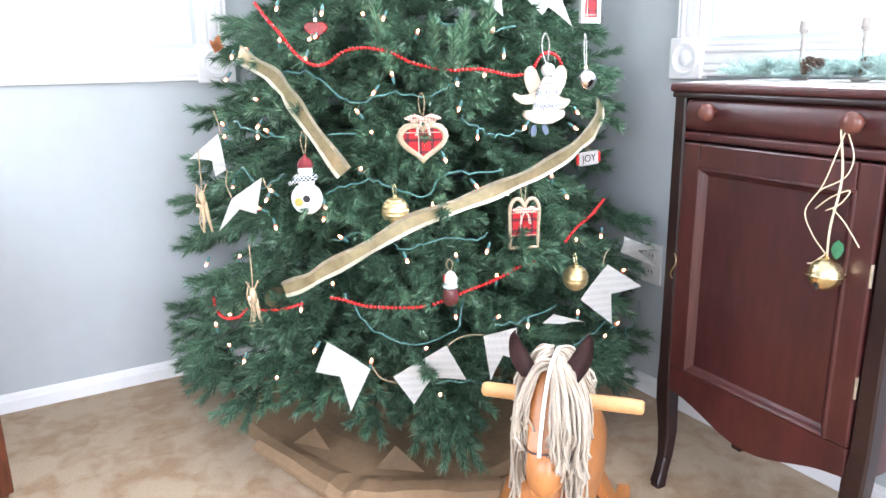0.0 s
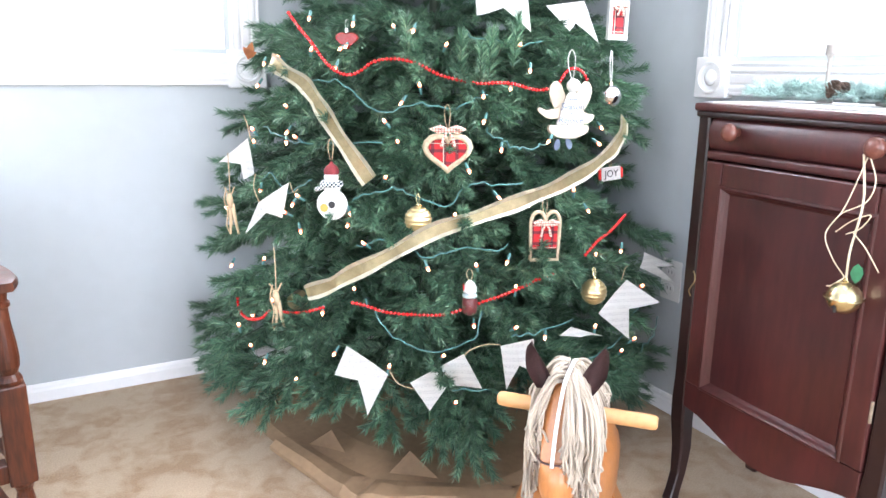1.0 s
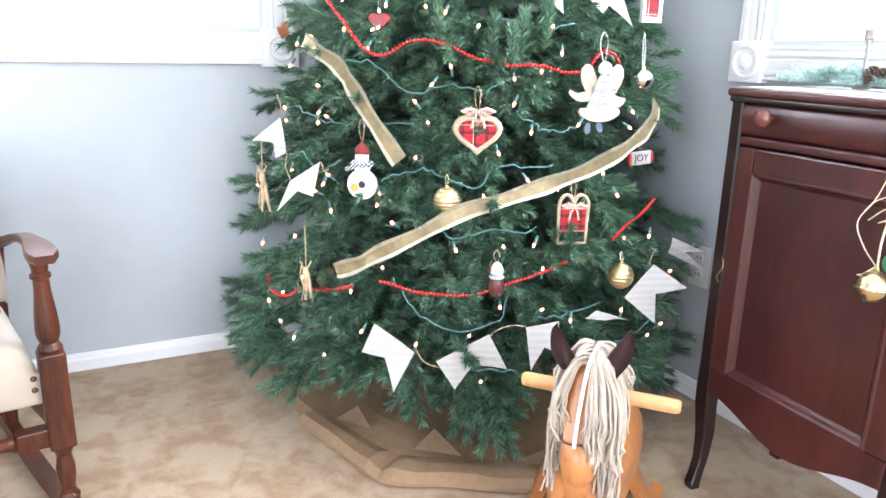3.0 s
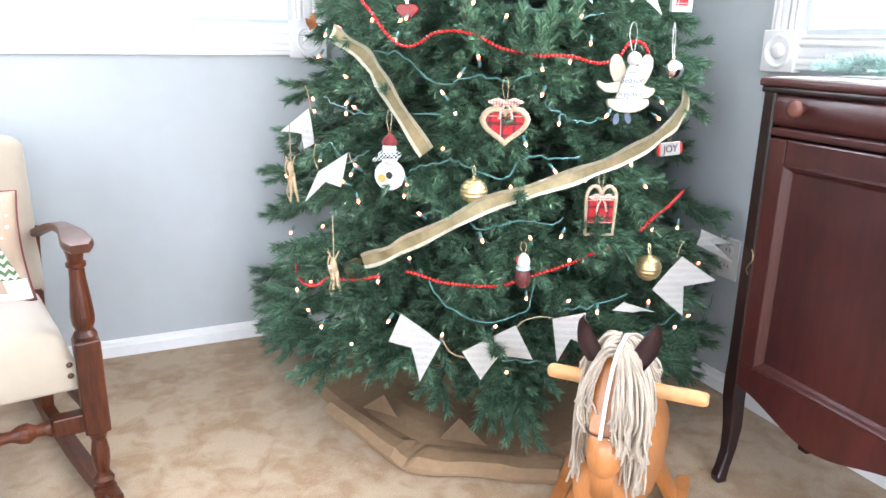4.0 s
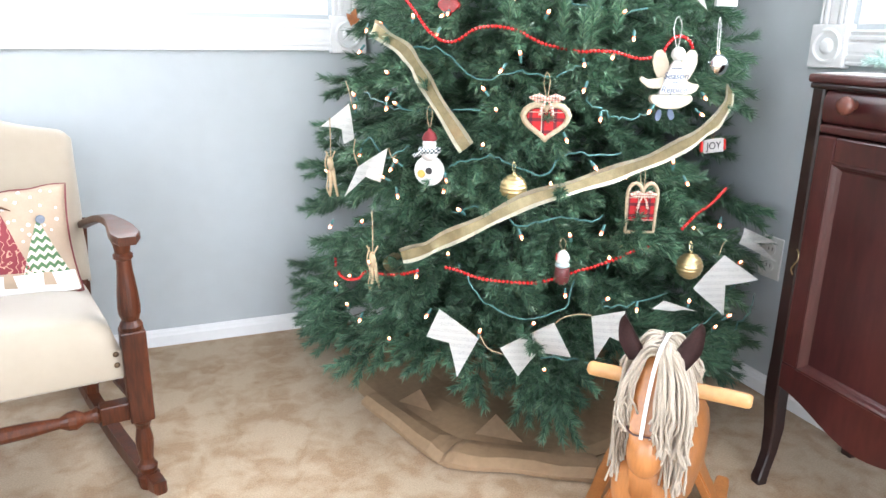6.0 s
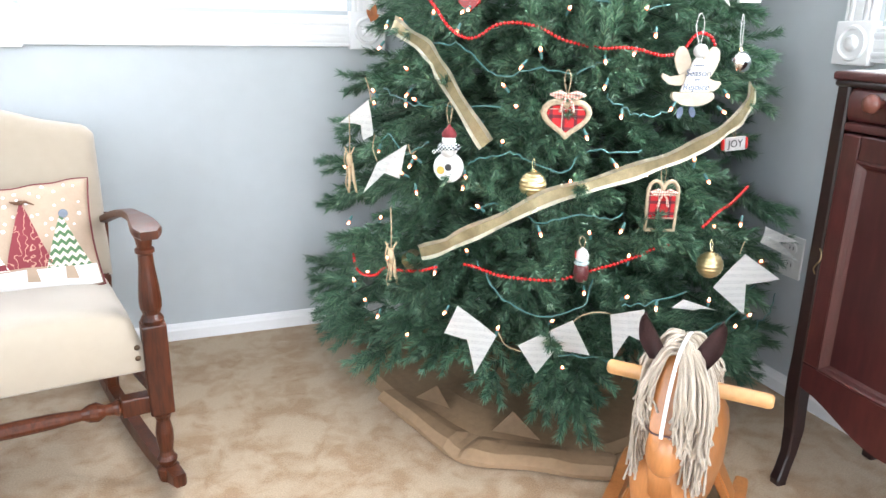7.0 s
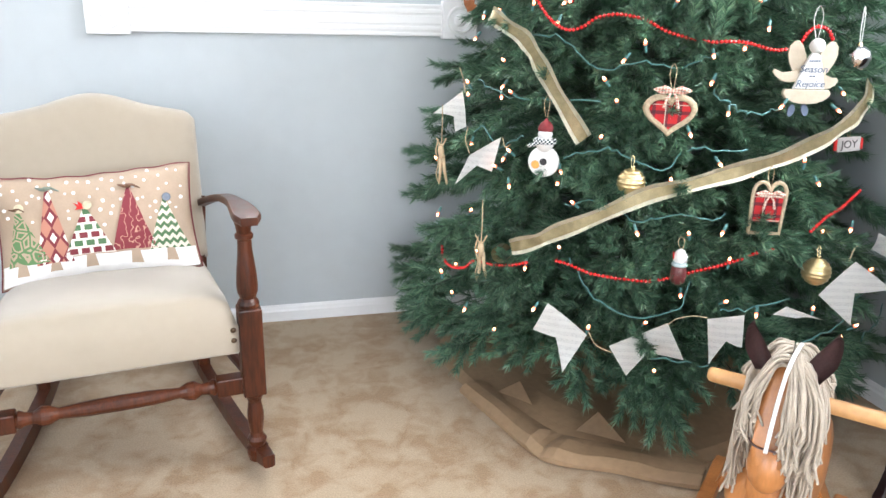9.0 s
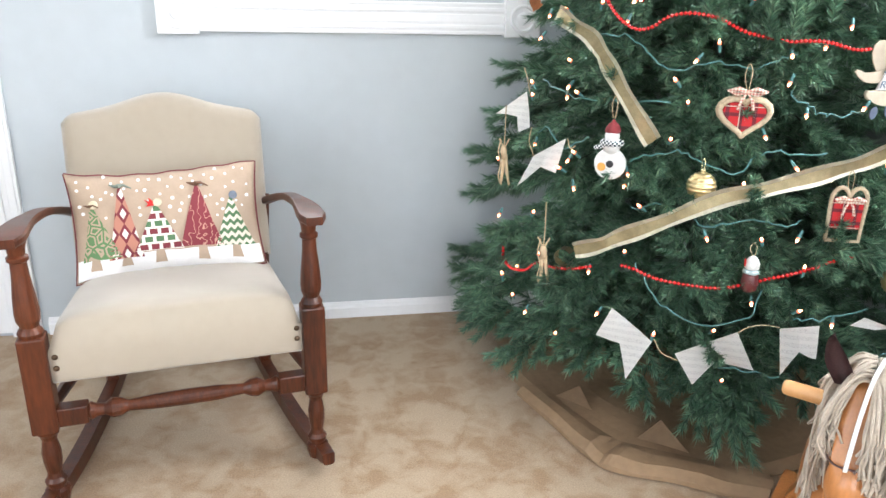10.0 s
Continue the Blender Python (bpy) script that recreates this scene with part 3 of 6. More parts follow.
    bm = plate(low + top[::-1], 0.022, Matrix.Translation((0, 0.008, 0)), 0.003)
    part("apron", bm, MAHOG, c, "curved mahogany apron")
    return c


MAHOG_PANEL = material("mahogany_panel", (0.072, 0.018, 0.018), 0.3, scale=2.6, coat=0.2, stretch=(3, 3, 0.6), bump=0.008, bump_scale=60, col2=(0.026, 0.008, 0.009), rough_vary=0.08)
cabinet()

LACE = material("white_cloth", (0.82, 0.82, 0.8), 0.9, vary=0.05, scale=60, bump=0.5, bump_scale=500)
bm = bmesh.new()
nx, ny = 16, 28
X0, X1, Y0, Y1, ZT = 1.165, 1.462, 0.62, 1.085, 0.923
g = [[bm.verts.new((X0 + (X1 - X0) * i / nx, Y0 + (Y1 - Y0) * j / ny, ZT + 0.0015 + 0.0012 * noise.noise(Vector((i * 0.6, j * 0.6, 3.1))))) for j in range(ny + 1)] for i in range(nx + 1)]
for i in range(nx):
    for j in range(ny):
        bm.faces.new((g[i][j], g[i + 1][j], g[i + 1][j + 1], g[i][j + 1]))
bmesh.ops.solidify(bm, geom=bm.faces[:], thickness=0.001)
tagged(part("table_runner", bm, LACE, smooth=True), "thin white cloth runner covering the cabinet top", "cloth")

FROST = material("frosted_needles", (0.40, 0.56, 0.52), 0.6, vary=0.3, scale=40)
rng = np.random.default_rng(11)
gar = empty("greenery_garland", pose(1.335, 0.86, 0.926), "pale frosted pine garland lying on the cabinet top", "garland")
A, B = [], []
part("stem", tube([(0.0, 0.2, 0.012), (0.012, 0.08, 0.016), (-0.008, -0.08, 0.015), (0.004, -0.24, 0.013)], 0.0035, 6), BARK, gar)
for k in range(170):
    y = 0.21 - 0.46 * k / 169
    p = np.array([rng.normal(0, 0.012), y, 0.014])
    w = np.array([rng.normal(0, 0.7), rng.choice([-1, 1]) * 0.8, rng.uniform(0.0, 0.75)])
    w /= np.linalg.norm(w)
    A.append(p)
    B.append(p + w * rng.uniform(0.03, 0.055))
tagged(needle_mesh("needles", (np.array(A), np.array(B)), 2200, 0.021, rng, FROST, gar, 0.0006), kind="stuff")

CONE = material("pine_cone", (0.10, 0.062, 0.042), 0.7, vary=0.3, scale=60)
WOODGREY = material("pale_turned_wood", (0.36, 0.33, 0.3), 0.6, vary=0.15, scale=40)
for y, r in ((0.905, 0.014), (0.885, 0.012), (0.79, 0.013)):
    pc = empty("pine_cone", pose(1.325, y, 0.95, 30, 10, 40 * r * 100), "small brown pine cone in the frosted garland", "pine cone", "pine cones")
    bm = bmesh.new()
    for k in range(40):
        a, s = k * 2.4, k / 39
        rr = r * (0.35 + 0.9 * math.sin(math.pi * (0.15 + 0.8 * s)))
        add_box(bm, (0, -0.0035, -0.0008), (rr, 0.0035, 0.0008), 0, Matrix.Translation((0, 0, -r + 2.4 * r * s)) @ Matrix.Rotation(a, 4, "Z") @ Matrix.Rotation(-0.5, 4, "Y"))
    part("scales", bm, CONE, pc)
for y in (0.935, 0.81):
    h = empty("candle_holder", pose(1.35, y, 0.926), "slim pale turned wooden candle holder on the cabinet", "candle holder", "candle holders")
    part("stem", lathe([(0.016, 0), (0.017, 0.006), (0.006, 0.014), (0.0038, 0.03), (0.0034, 0.07), (0.005, 0.078), (0.0034, 0.084), (0.006, 0.092), (0.0095, 0.095)], 16), WOODGREY, h, smooth=True)
    part("cup", lathe([(0.0095, 0.095), (0.009, 0.1), (0.0085, 0.112), (0.0098, 0.115)], 16), WOODGREY, h, smooth=True)

# ---- jingle bell on raffia, hung from the near knob ----
GOLD = material("bright_gold", (0.80, 0.68, 0.40), 0.24, metal=1.0, vary=0.08, scale=40)
RAFFIA = material("raffia", (0.72, 0.63, 0.45), 0.7, vary=0.15, scale=80)
LEAFGREEN = material("green_leaf", (0.04, 0.2, 0.09), 0.5, vary=0.2, scale=60)
b = empty("jingle_bell", pose(1.124, 0.695, 0.847), "gold jingle bell hung on raffia from a drawer knob", "bell")
k1 = [((0, 0.004, 0.01), (0.002, -0.006, -0.07), (-0.004, 0.0, -0.15), (0, 0.002, -0.205)),
      ((0, -0.004, 0.008), (-0.008, 0.018, -0.08), (-0.008, 0.045, -0.13), (-0.004, 0.03, -0.17), (0, 0.005, -0.2)),
      ((0, -0.006, 0.01), (-0.01, -0.028, -0.03), (-0.01, -0.018, -0.065), (-0.008, 0.02, -0.09), (-0.008, 0.036, -0.11)),
      ((-0.004, 0.03, -0.125), (-0.012, 0.0, -0.10), (-0.012, -0.03, -0.085), (-0.01, -0.015, -0.11), (-0.006, 0.01, -0.125)),
      ((-0.004, 0.0, -0.12), (-0.01, -0.028, -0.14), (-0.01, -0.056, -0.175)),
      ((-0.002, 0.004, -0.2), (-0.012, 0.018, -0.216), (-0.014, 0.026, -0.219))]
for c in k1:
    part("raffia_strand", tube(spline(c, 6), 0.0021 if c is k1[0] else 0.0012, 5), RAFFIA, b)
prof = [(0.004, -0.034)] + [(0.0285 * math.cos(a), 0.029 * math.sin(a)) for a in [radians(v) for v in (-75, -65, -55, -45, -35, -25, -15, -6)]]
prof += [(0.0287, -0.0012), (0.0288, -0.0011), (0.0325, -0.001), (0.0326, -0.0008), (0.0326, 0.0008), (0.0325, 0.001), (0.0288, 0.0011), (0.0287, 0.0012)] + [(0.0285 * math.cos(a), 0.029 * math.sin(a)) for a in [radians(v) for v in (6, 15, 25, 35, 45, 55, 65, 75)]] + [(0.003, 0.0295)]
prof[0] = (0.003, -0.0295)
body = part("bell", lathe(prof, 28, Matrix.Translation((0.0, 0.001, -0.235))), GOLD, b, smooth=True)
bm = bmesh.new()
add_tube(bm, spline([(0, 0.005, -0.208), (-0.004, 0.001, -0.2), (0, -0.003, -0.208)], 5), 0.0016, 6)
part("loop", bm, GOLD, body)
bm = box((-0.027, -0.0012, -0.258), (-0.018, 0.0012, -0.243))
add_box(bm, (-0.0285, -0.004, -0.2505), (-0.018, 0.004, -0.2475))
part("slit", bm, SLOT, body)
part("leaf", plate([(0, 0.02), (0.008, 0.014), (0.011, 0.004), (0.006, -0.008), (0, -0.014), (-0.006, -0.008), (-0.01, 0.002), (-0.007, 0.013)], 0.0012,
                   Matrix.Translation((-0.006, -0.018, -0.19)) @ Matrix.Rotation(radians(-80), 4, "Z")), LEAFGREEN, b)


# ---- rocking chair ----
def rocking_chair():
    """Local frame: x to the sitter's left as seen from the front (viewer's right), y to the back, z up; between the front feet at the origin."""
    M = pose(-0.425, 1.452, 0, 0, 0, 8.6)
    ch = empty("rocking_chair", M, "dark walnut rocking chair with cream upholstered seat and back", "chair")
    hx = 0.268
    for sg in (-1, 1):
        x = sg * hx
        # front post: turned foot, square block, turned arm support
        bm = lathe([(0.02, 0.022), (0.024, 0.04), (0.024, 0.052), (0.017, 0.058), (0.02, 0.066), (0.0215, 0.074), (0.016, 0.082), (0.014, 0.092), (0.018, 0.12), (0.0185, 0.14), (0.014, 0.168), (0.017, 0.178), (0.022, 0.186), (0.022, 0.192)], 18, Matrix.Translation((x, 0, 0)))
        add_box(bm, (x - 0.0245, -0.0245, 0.19), (x + 0.0245, 0.0245, 0.396), 0.004)
        add_lathe(bm, [(0.018, 0.39), (0.022, 0.396), (0.0235, 0.404), (0.02, 0.411), (0.0165, 0.416), (0.0215, 0.43), (0.0225, 0.445), (0.0205, 0.475), (0.0155, 0.52), (0.0145, 0.545), (0.019, 0.549), (0.019, 0.556), (0.0145, 0.56), (0.0165, 0.575), (0.02, 0.586)], 18, Matrix.Translation((x, 0, 0)))
        part("front_post", bm, CHAIRWOOD, ch, "turned walnut front post", smooth=False)
        # rocker: a curved board under both posts
        n = 22
        up, lo = [], []
        for i in range(n + 1):
            s = i / n
            y = -0.07 + 0.775 * s
            z = 0.24 * ((y - 0.28) / 0.5) ** 2 * 0.30
            lo.append((y, z))
            up.append((y, z + 0.042 - 0.012 * abs(2 * s - 1)))
        zmin = min(z for _, z in lo)
        outline = [(y, z - zmin) for y, z in lo] + [(y, z - zmin) for y, z in up[::-1]]
        m = Matrix.Translation((x + sg * 0.004, 0, 0)) @ Matrix.Rotation(radians(90 + sg * 9), 4, "Z")
        part("rocker", plate(outline, 0.029, m, 0.008, 3), CHAIRWOOD, ch)
        # back post, leaning back
        part("back_post", tube([(x * 0.74, 0.475, 0.03), (x * 0.76, 0.46, 0.25), (x * 0.8, 0.485, 0.42), (x * 0.84, 0.51, 0.52)], [0.017, 0.02, 0.019, 0.017], 10), CHAIRWOOD, ch)
        # side stretcher
        part("side_stretcher", tube([(x, 0.02, 0.215), (x * 0.92, 0.16, 0.21), (x * 0.84, 0.3, 0.205), (x * 0.76, 0.46, 0.2)], [0.011, 0.014, 0.014, 0.01], 10), CHAIRWOOD, ch)
        # armrest: a flat arm, sweeping out to a rounded paddle
        cl = [(0.225, 0.50, 0.50), (0.245, 0.40, 0.535), (0.262, 0.28, 0.567), (0.270, 0.16, 0.585), (0.274, 0.07, 0.593), (0.275, -0.005, 0.594), (0.275, -0.042, 0.592)]
        wd = [0.013, 0.014, 0.015, 0.017, 0.025, 0.029, 0.017]
        pts = spline(cl, 5)
        ws = [v.x for v in spline([(a, 0, 0) for a in wd], 5)]
        bm = bmesh.new()
        rings = []
        for p, hw in zip(pts, ws):
            th = 0.0085
            rings.append([bm.verts.new((sg * (p.x + a * hw), p.y, p.z + b_ * th)) for a, b_ in ((-1, -0.5), (-0.9, -1), (0.9, -1), (1, -0.5), (1, 0.5), (0.88, 1), (-0.88, 1), (-1, 0.5))])
        for q, r in zip(rings, rings[1:]):
            for i in range(8):
                j = (i + 1) % 8
                bm.faces.new((q[i], q[j], r[j], r[i]))
        bm.faces.new(rings[0])
        bm.faces.new(rings[-1])
        bmesh.ops.recalc_face_normals(bm, faces=bm.faces)
        part("armrest", bm, CHAIRWOOD, ch, "shaped walnut armrest", smooth=False)
    # front and back stretchers: square ends and a turned middle
    for y, z in ((0.0, 0.218), (0.46, 0.2)):
        turn = Matrix.Translation((0, y, z)) @ Matrix.Rotation(radians(90), 4, "Y")
        hw = (hx if y < 0.1 else hx * 0.78) - 0.024
        bm = lathe([(0.012, -hw + 0.05), (0.019, -hw + 0.06), (0.014, -hw + 0.07), (0.012, -hw + 0.085), (0.021, -hw + 0.1), (0.019, -hw + 0.115), (0.0115, -hw + 0.13), (0.016, -0.06), (0.017, 0), (0.016, 0.06),
                    (0.0115, hw - 0.13), (0.019, hw - 0.115), (0.021, hw - 0.1), (0.012, hw - 0.085), (0.014, hw - 0.07), (0.019, hw - 0.06), (0.012, hw - 0.05)], 16, turn)
        for s in (-1, 1):
            lo, hi = sorted((s * (hw + 0.002), s * (hw - 0.055)))
            add_box(bm, (lo, y - 0.017, z - 0.02), (hi, y + 0.017, z + 0.02), 0.003)
        part("stretcher", bm, CHAIRWOOD, ch)
    # padded seat
    bm = bmesh.new()
    nx, ny = 34, 30
    a, d0, d1 = 0.243, -0.012, 0.47

    def seat_z(u, v):
        edge = (1 - abs(u) ** 7) * (1 - abs(2 * v - 1) ** 13)
        return 0.360 + 0.07 * max(0.0, edge) ** 0.34 + 0.014 * (1 - u * u) * (1 - (2 * v - 1) ** 2) - 0.045 * v + 0.0015 * noise.noise(Vector((u * 5, v * 6, 1.7)))
    grid = []
    for i in range(nx + 1):
        u = -1 + 2 * i / nx
        grid.append([bm.verts.new((u * (a - 0.02 * (j / ny)), d0 + (d1 - d0) * j / ny, seat_z(u, j / ny))) for j in range(ny + 1)])
    for i in range(nx):
        for j in range(ny):
            bm.faces.new((grid[i][j], grid[i + 1][j], grid[i + 1][j + 1], grid[i][j + 1]))
    rim = [grid[i][0] for i in range(nx + 1)] + [grid[nx][j] for j in range(1, ny + 1)] + [grid[i][ny] for i in range(nx - 1, -1, -1)] + [grid[0][j] for j in range(ny - 1, 0, -1)]
    prev = rim
    for zz, k in ((0.33, 1.0), (0.30, 1.0), (0.294, 0.992)):
        cur = [bm.verts.new((v.co.x * k, 0.22 + (v.co.y - 0.22) * k, zz)) for v in rim]
        for i in range(len(rim)):
            j = (i + 1) % len(rim)
            bm.faces.new((prev[j], prev[i], cur[i], cur[j]))
        prev = cur
    bm.faces.new(prev)
    bmesh.ops.recalc_face_normals(bm, faces=bm.faces)
    seat = part("seat", bm, UPHOL, ch, "padded cream fabric seat", smooth=True)
    for x in (-0.232, 0.232):
        for z in (0.35, 0.326):
            part("nail_head", lathe([(0.0062, 0), (0.006, 0.002), (0.004, 0.004), (0.0015, 0.005)], 12, Matrix.Translation((x, -0.0115, z)) @ Matrix.Rotation(radians(90), 4, "X")), NAIL, seat, "dark brass nail head", smooth=True)
    # padded back with a camel crest
    bm = bmesh.new()
    nx, nz = 36, 26
    hw = 0.238
    lean = Matrix.Translation((-0.006, 0.475, 0.36)) @ Matrix.Rotation(radians(-12), 4, "X")

    def crest(u):
        return 0.392 + 0.038 * (0.5 + 0.5 * math.cos(math.pi * min(1, abs(u) * 1.35))) + 0.006 * math.cos(math.pi * max(0, (abs(u) - 0.6) * 2.5)) - 0.022 * max(0, (abs(u) - 0.88) / 0.12) ** 2
    for side in (0, 1):
        gr = []
        for i in range(nx + 1):
            u = -1 + 2 * i / nx
            col = []
            for k in range(nz + 1):
                v = k / nz
                z = crest(u) * v
                puff = max(0.0, (1 - abs(u) ** 8) * (1 - abs(2 * v - 1) ** 10)) ** 0.45
                y = -0.012 - 0.034 * puff if side == 0 else 0.012 + 0.02 * puff
                col.append(bm.verts.new(lean @ Vector((u * hw, y + 0.001 * noise.noise(Vector((u * 4, v * 4, 9))), z))))
            gr.append(col)
        for i in range(nx):
            for k in range(nz):
                bm.faces.new((gr[i][k], gr[i + 1][k], gr[i + 1][k + 1], gr[i][k + 1]))
        if side == 0:
            first = gr
    ra = [first[i][0] for i in range(nx + 1)] + [first[nx][k] for k in range(1, nz + 1)] + [first[i][nz] for i in range(nx - 1, -1, -1)] + [first[0][k] for k in range(nz - 1, 0, -1)]
    rb = [gr[i][0] for i in range(nx + 1)] + [gr[nx][k] for k in range(1, nz + 1)] + [gr[i][nz] for i in range(nx - 1, -1, -1)] + [gr[0][k] for k in range(nz - 1, 0, -1)]
    for i in range(len(ra)):
        j = (i + 1) % len(ra)
        bm.faces.new((ra[i], ra[j], rb[j], rb[i]))
    bmesh.ops.recalc_face_normals(bm, faces=bm.faces)
    part("backrest", bm, UPHOL, ch, "padded cream backrest with a camel crest", smooth=True)
    return ch


NAIL = material("nail_brass", (0.12, 0.08, 0.05), 0.4, metal=0.9, vary=0.2, scale=80)
rocking_chair()


# ---- cushion ----
def pattern(name, build, rough=0.9):
    """A woven cloth whose colour comes from build(nodes, links, coordinate)."""
    m = bpy.data.materials.new(name)
    m.use_nodes = True
    n, l = m.node_tree.nodes, m.node_tree.links
    bs = n["Principled BSDF"]
    bs.inputs["Roughness"].default_value = rough
    tc = n.new("ShaderNodeTexCoord")
    l.new(build(n, l, tc.outputs["Object"]), bs.inputs["Base Color"])
    w = n.new("ShaderNodeTexNoise")
    w.inputs["Scale"].default_value = 900
    l.new(tc.outputs["Object"], w.inputs["Vector"])
    bp = n.new("ShaderNodeBump")
    bp.inputs["Strength"].default_value = 0.25
    bp.inputs["Distance"].default_value = 0.001
    l.new(w.outputs["Fac"], bp.inputs["Height"])
    l.new(bp.outputs[0], bs.inputs["Normal"])
    return m


def calc(n, l, op, a, b=None, c=None):
    k = n.new("ShaderNodeMath")
    k.operation = op
    for i, v in enumerate((a, b, c)):
        if v is None:
            continue
        if isinstance(v, (int, float)):
            k.inputs[i].default_value = v
        else:
            l.new(v, k.inputs[i])
    return k.outputs[0]


def pick(n, l, fac, c0, c1):
    x = n.new("ShaderNodeMix")
    x.data_type = "RGBA"
    l.new(fac, x.inputs[0])
    for i, c in ((6, c0), (7, c1)):
        if isinstance(c, tuple):
            x.inputs[i].default_value = (*c, 1)
        else:
            l.new(c, x.inputs[i])
    return x.outputs[2]


def xyz(n, l, src):
    s = n.new("ShaderNodeSeparateXYZ")
    l.new(src, s.inputs[0])
    return s.outputs[0], s.outputs[2]


CREAM, GREEN, MAROON, TAN = (0.70, 0.63, 0.53), (0.085, 0.17, 0.08), (0.19, 0.032, 0.042), (0.43, 0.322, 0.235)


def chevron(n, l, src):
    x, z = xyz(n, l, src)
    zig = calc(n, l, "ABSOLUTE", calc(n, l, "SUBTRACT", calc(n, l, "FRACT", calc(n, l, "MULTIPLY", x, 62)), 0.5))
    f = calc(n, l, "FRACT", calc(n, l, "ADD", calc(n, l, "MULTIPLY", z, 52), calc(n, l, "MULTIPLY", zig, 0.9)))
    return pick(n, l, calc(n, l, "GREATER_THAN", f, 0.5), GREEN, CREAM)


def diamonds(n, l, src):
    x, z = xyz(n, l, src)
    a = calc(n, l, "ABSOLUTE", calc(n, l, "SUBTRACT", calc(n, l, "FRACT", calc(n, l, "MULTIPLY", x, 38)), 0.5))
    b_ = calc(n, l, "ABSOLUTE", calc(n, l, "SUBTRACT", calc(n, l, "FRACT", calc(n, l, "MULTIPLY", z, 22)), 0.5))
    s = calc(n, l, "ADD", a, b_)
    c1 = pick(n, l, calc(n, l, "GREATER_THAN", s, 0.27), (0.8, 0.75, 0.68), MAROON)
    return pick(n, l, calc(n, l, "GREATER_THAN", s, 0.52), c1, (0.45, 0.2, 0.14))


def bricks(n, l, src):
    x, z = xyz(n, l, src)
    row = calc(n, l, "FLOOR", calc(n, l, "MULTIPLY", z, 58))
    odd = calc(n, l, "FRACT", calc(n, l, "MULTIPLY", row, 0.5))
    u = calc(n, l, "FRACT", calc(n, l, "ADD", calc(n, l, "MULTIPLY", x, 42), odd))
    v = calc(n, l, "FRACT", calc(n, l, "MULTIPLY", z, 58))
    inside = calc(n, l, "MULTIPLY", calc(n, l, "GREATER_THAN", u, 0.3), calc(n, l, "GREATER_THAN", v, 0.28))
    return pick(n, l, inside, (0.76, 0.7, 0.62), pick(n, l, calc(n, l, "GREATER_THAN", odd, 0.25), MAROON, GREEN))


def leafy(n, l, src):
    v = n.new("ShaderNodeTexVoronoi")
    v.feature = "DISTANCE_TO_EDGE"
    v.inputs["Scale"].default_value = 40
    l.new(src, v.inputs["Vector"])
    inner = calc(n, l, "MULTIPLY", calc(n, l, "GREATER_THAN", v.outputs[0], 0.07), calc(n, l, "LESS_THAN", v.outputs[0], 0.2))
    return pick(n, l, inner, (0.11, 0.22, 0.09), TAN)


def swirl(n, l, src):
    v = n.new("ShaderNodeTexWave")
    v.inputs["Scale"].default_value = 15
    v.inputs["Distortion"].default_value = 14
    v.inputs["Detail Scale"].default_value = 2.2
    l.new(src, v.inputs["Vector"])
    return pick(n, l, calc(n, l, "GREATER_THAN", v.outputs[1], 0.95), (0.21, 0.034, 0.045), (0.5, 0.27, 0.2))


TREECLOTH = [pattern("leaf_print", leafy), pattern("ikat_print", diamonds), pattern("brick_print", bricks), pattern("swirl_print", swirl), pattern("chevron_print", chevron)]
CUSHION = material("tan_cotton", TAN, 0.9, vary=0.06, scale=30, bump=0.3, bump_scale=900)
SNOW = material("white_cotton", (0.78, 0.77, 0.76), 0.9, vary=0.04, scale=40, bump=0.3, bump_scale=900)
PIPING = material("maroon_cord", (0.17, 0.03, 0.035), 0.8, vary=0.15, scale=80)
BROWNRAG = material("brown_rag", (0.14, 0.07, 0.04), 0.9, vary=0.2, scale=80)
GREYRAG = material("grey_green_rag", (0.2, 0.24, 0.2), 0.9, vary=0.2, scale=80)
REDFELT = material("red_felt", (0.6, 0.03, 0.025), 0.9, vary=0.12, scale=80)
BUTTON = material("horn_button", (0.6, 0.52, 0.36), 0.4, vary=0.15, scale=90)
BLUEBUTTON = material("grey_blue_button", (0.16, 0.19, 0.24), 0.4, vary=0.15, scale=90)


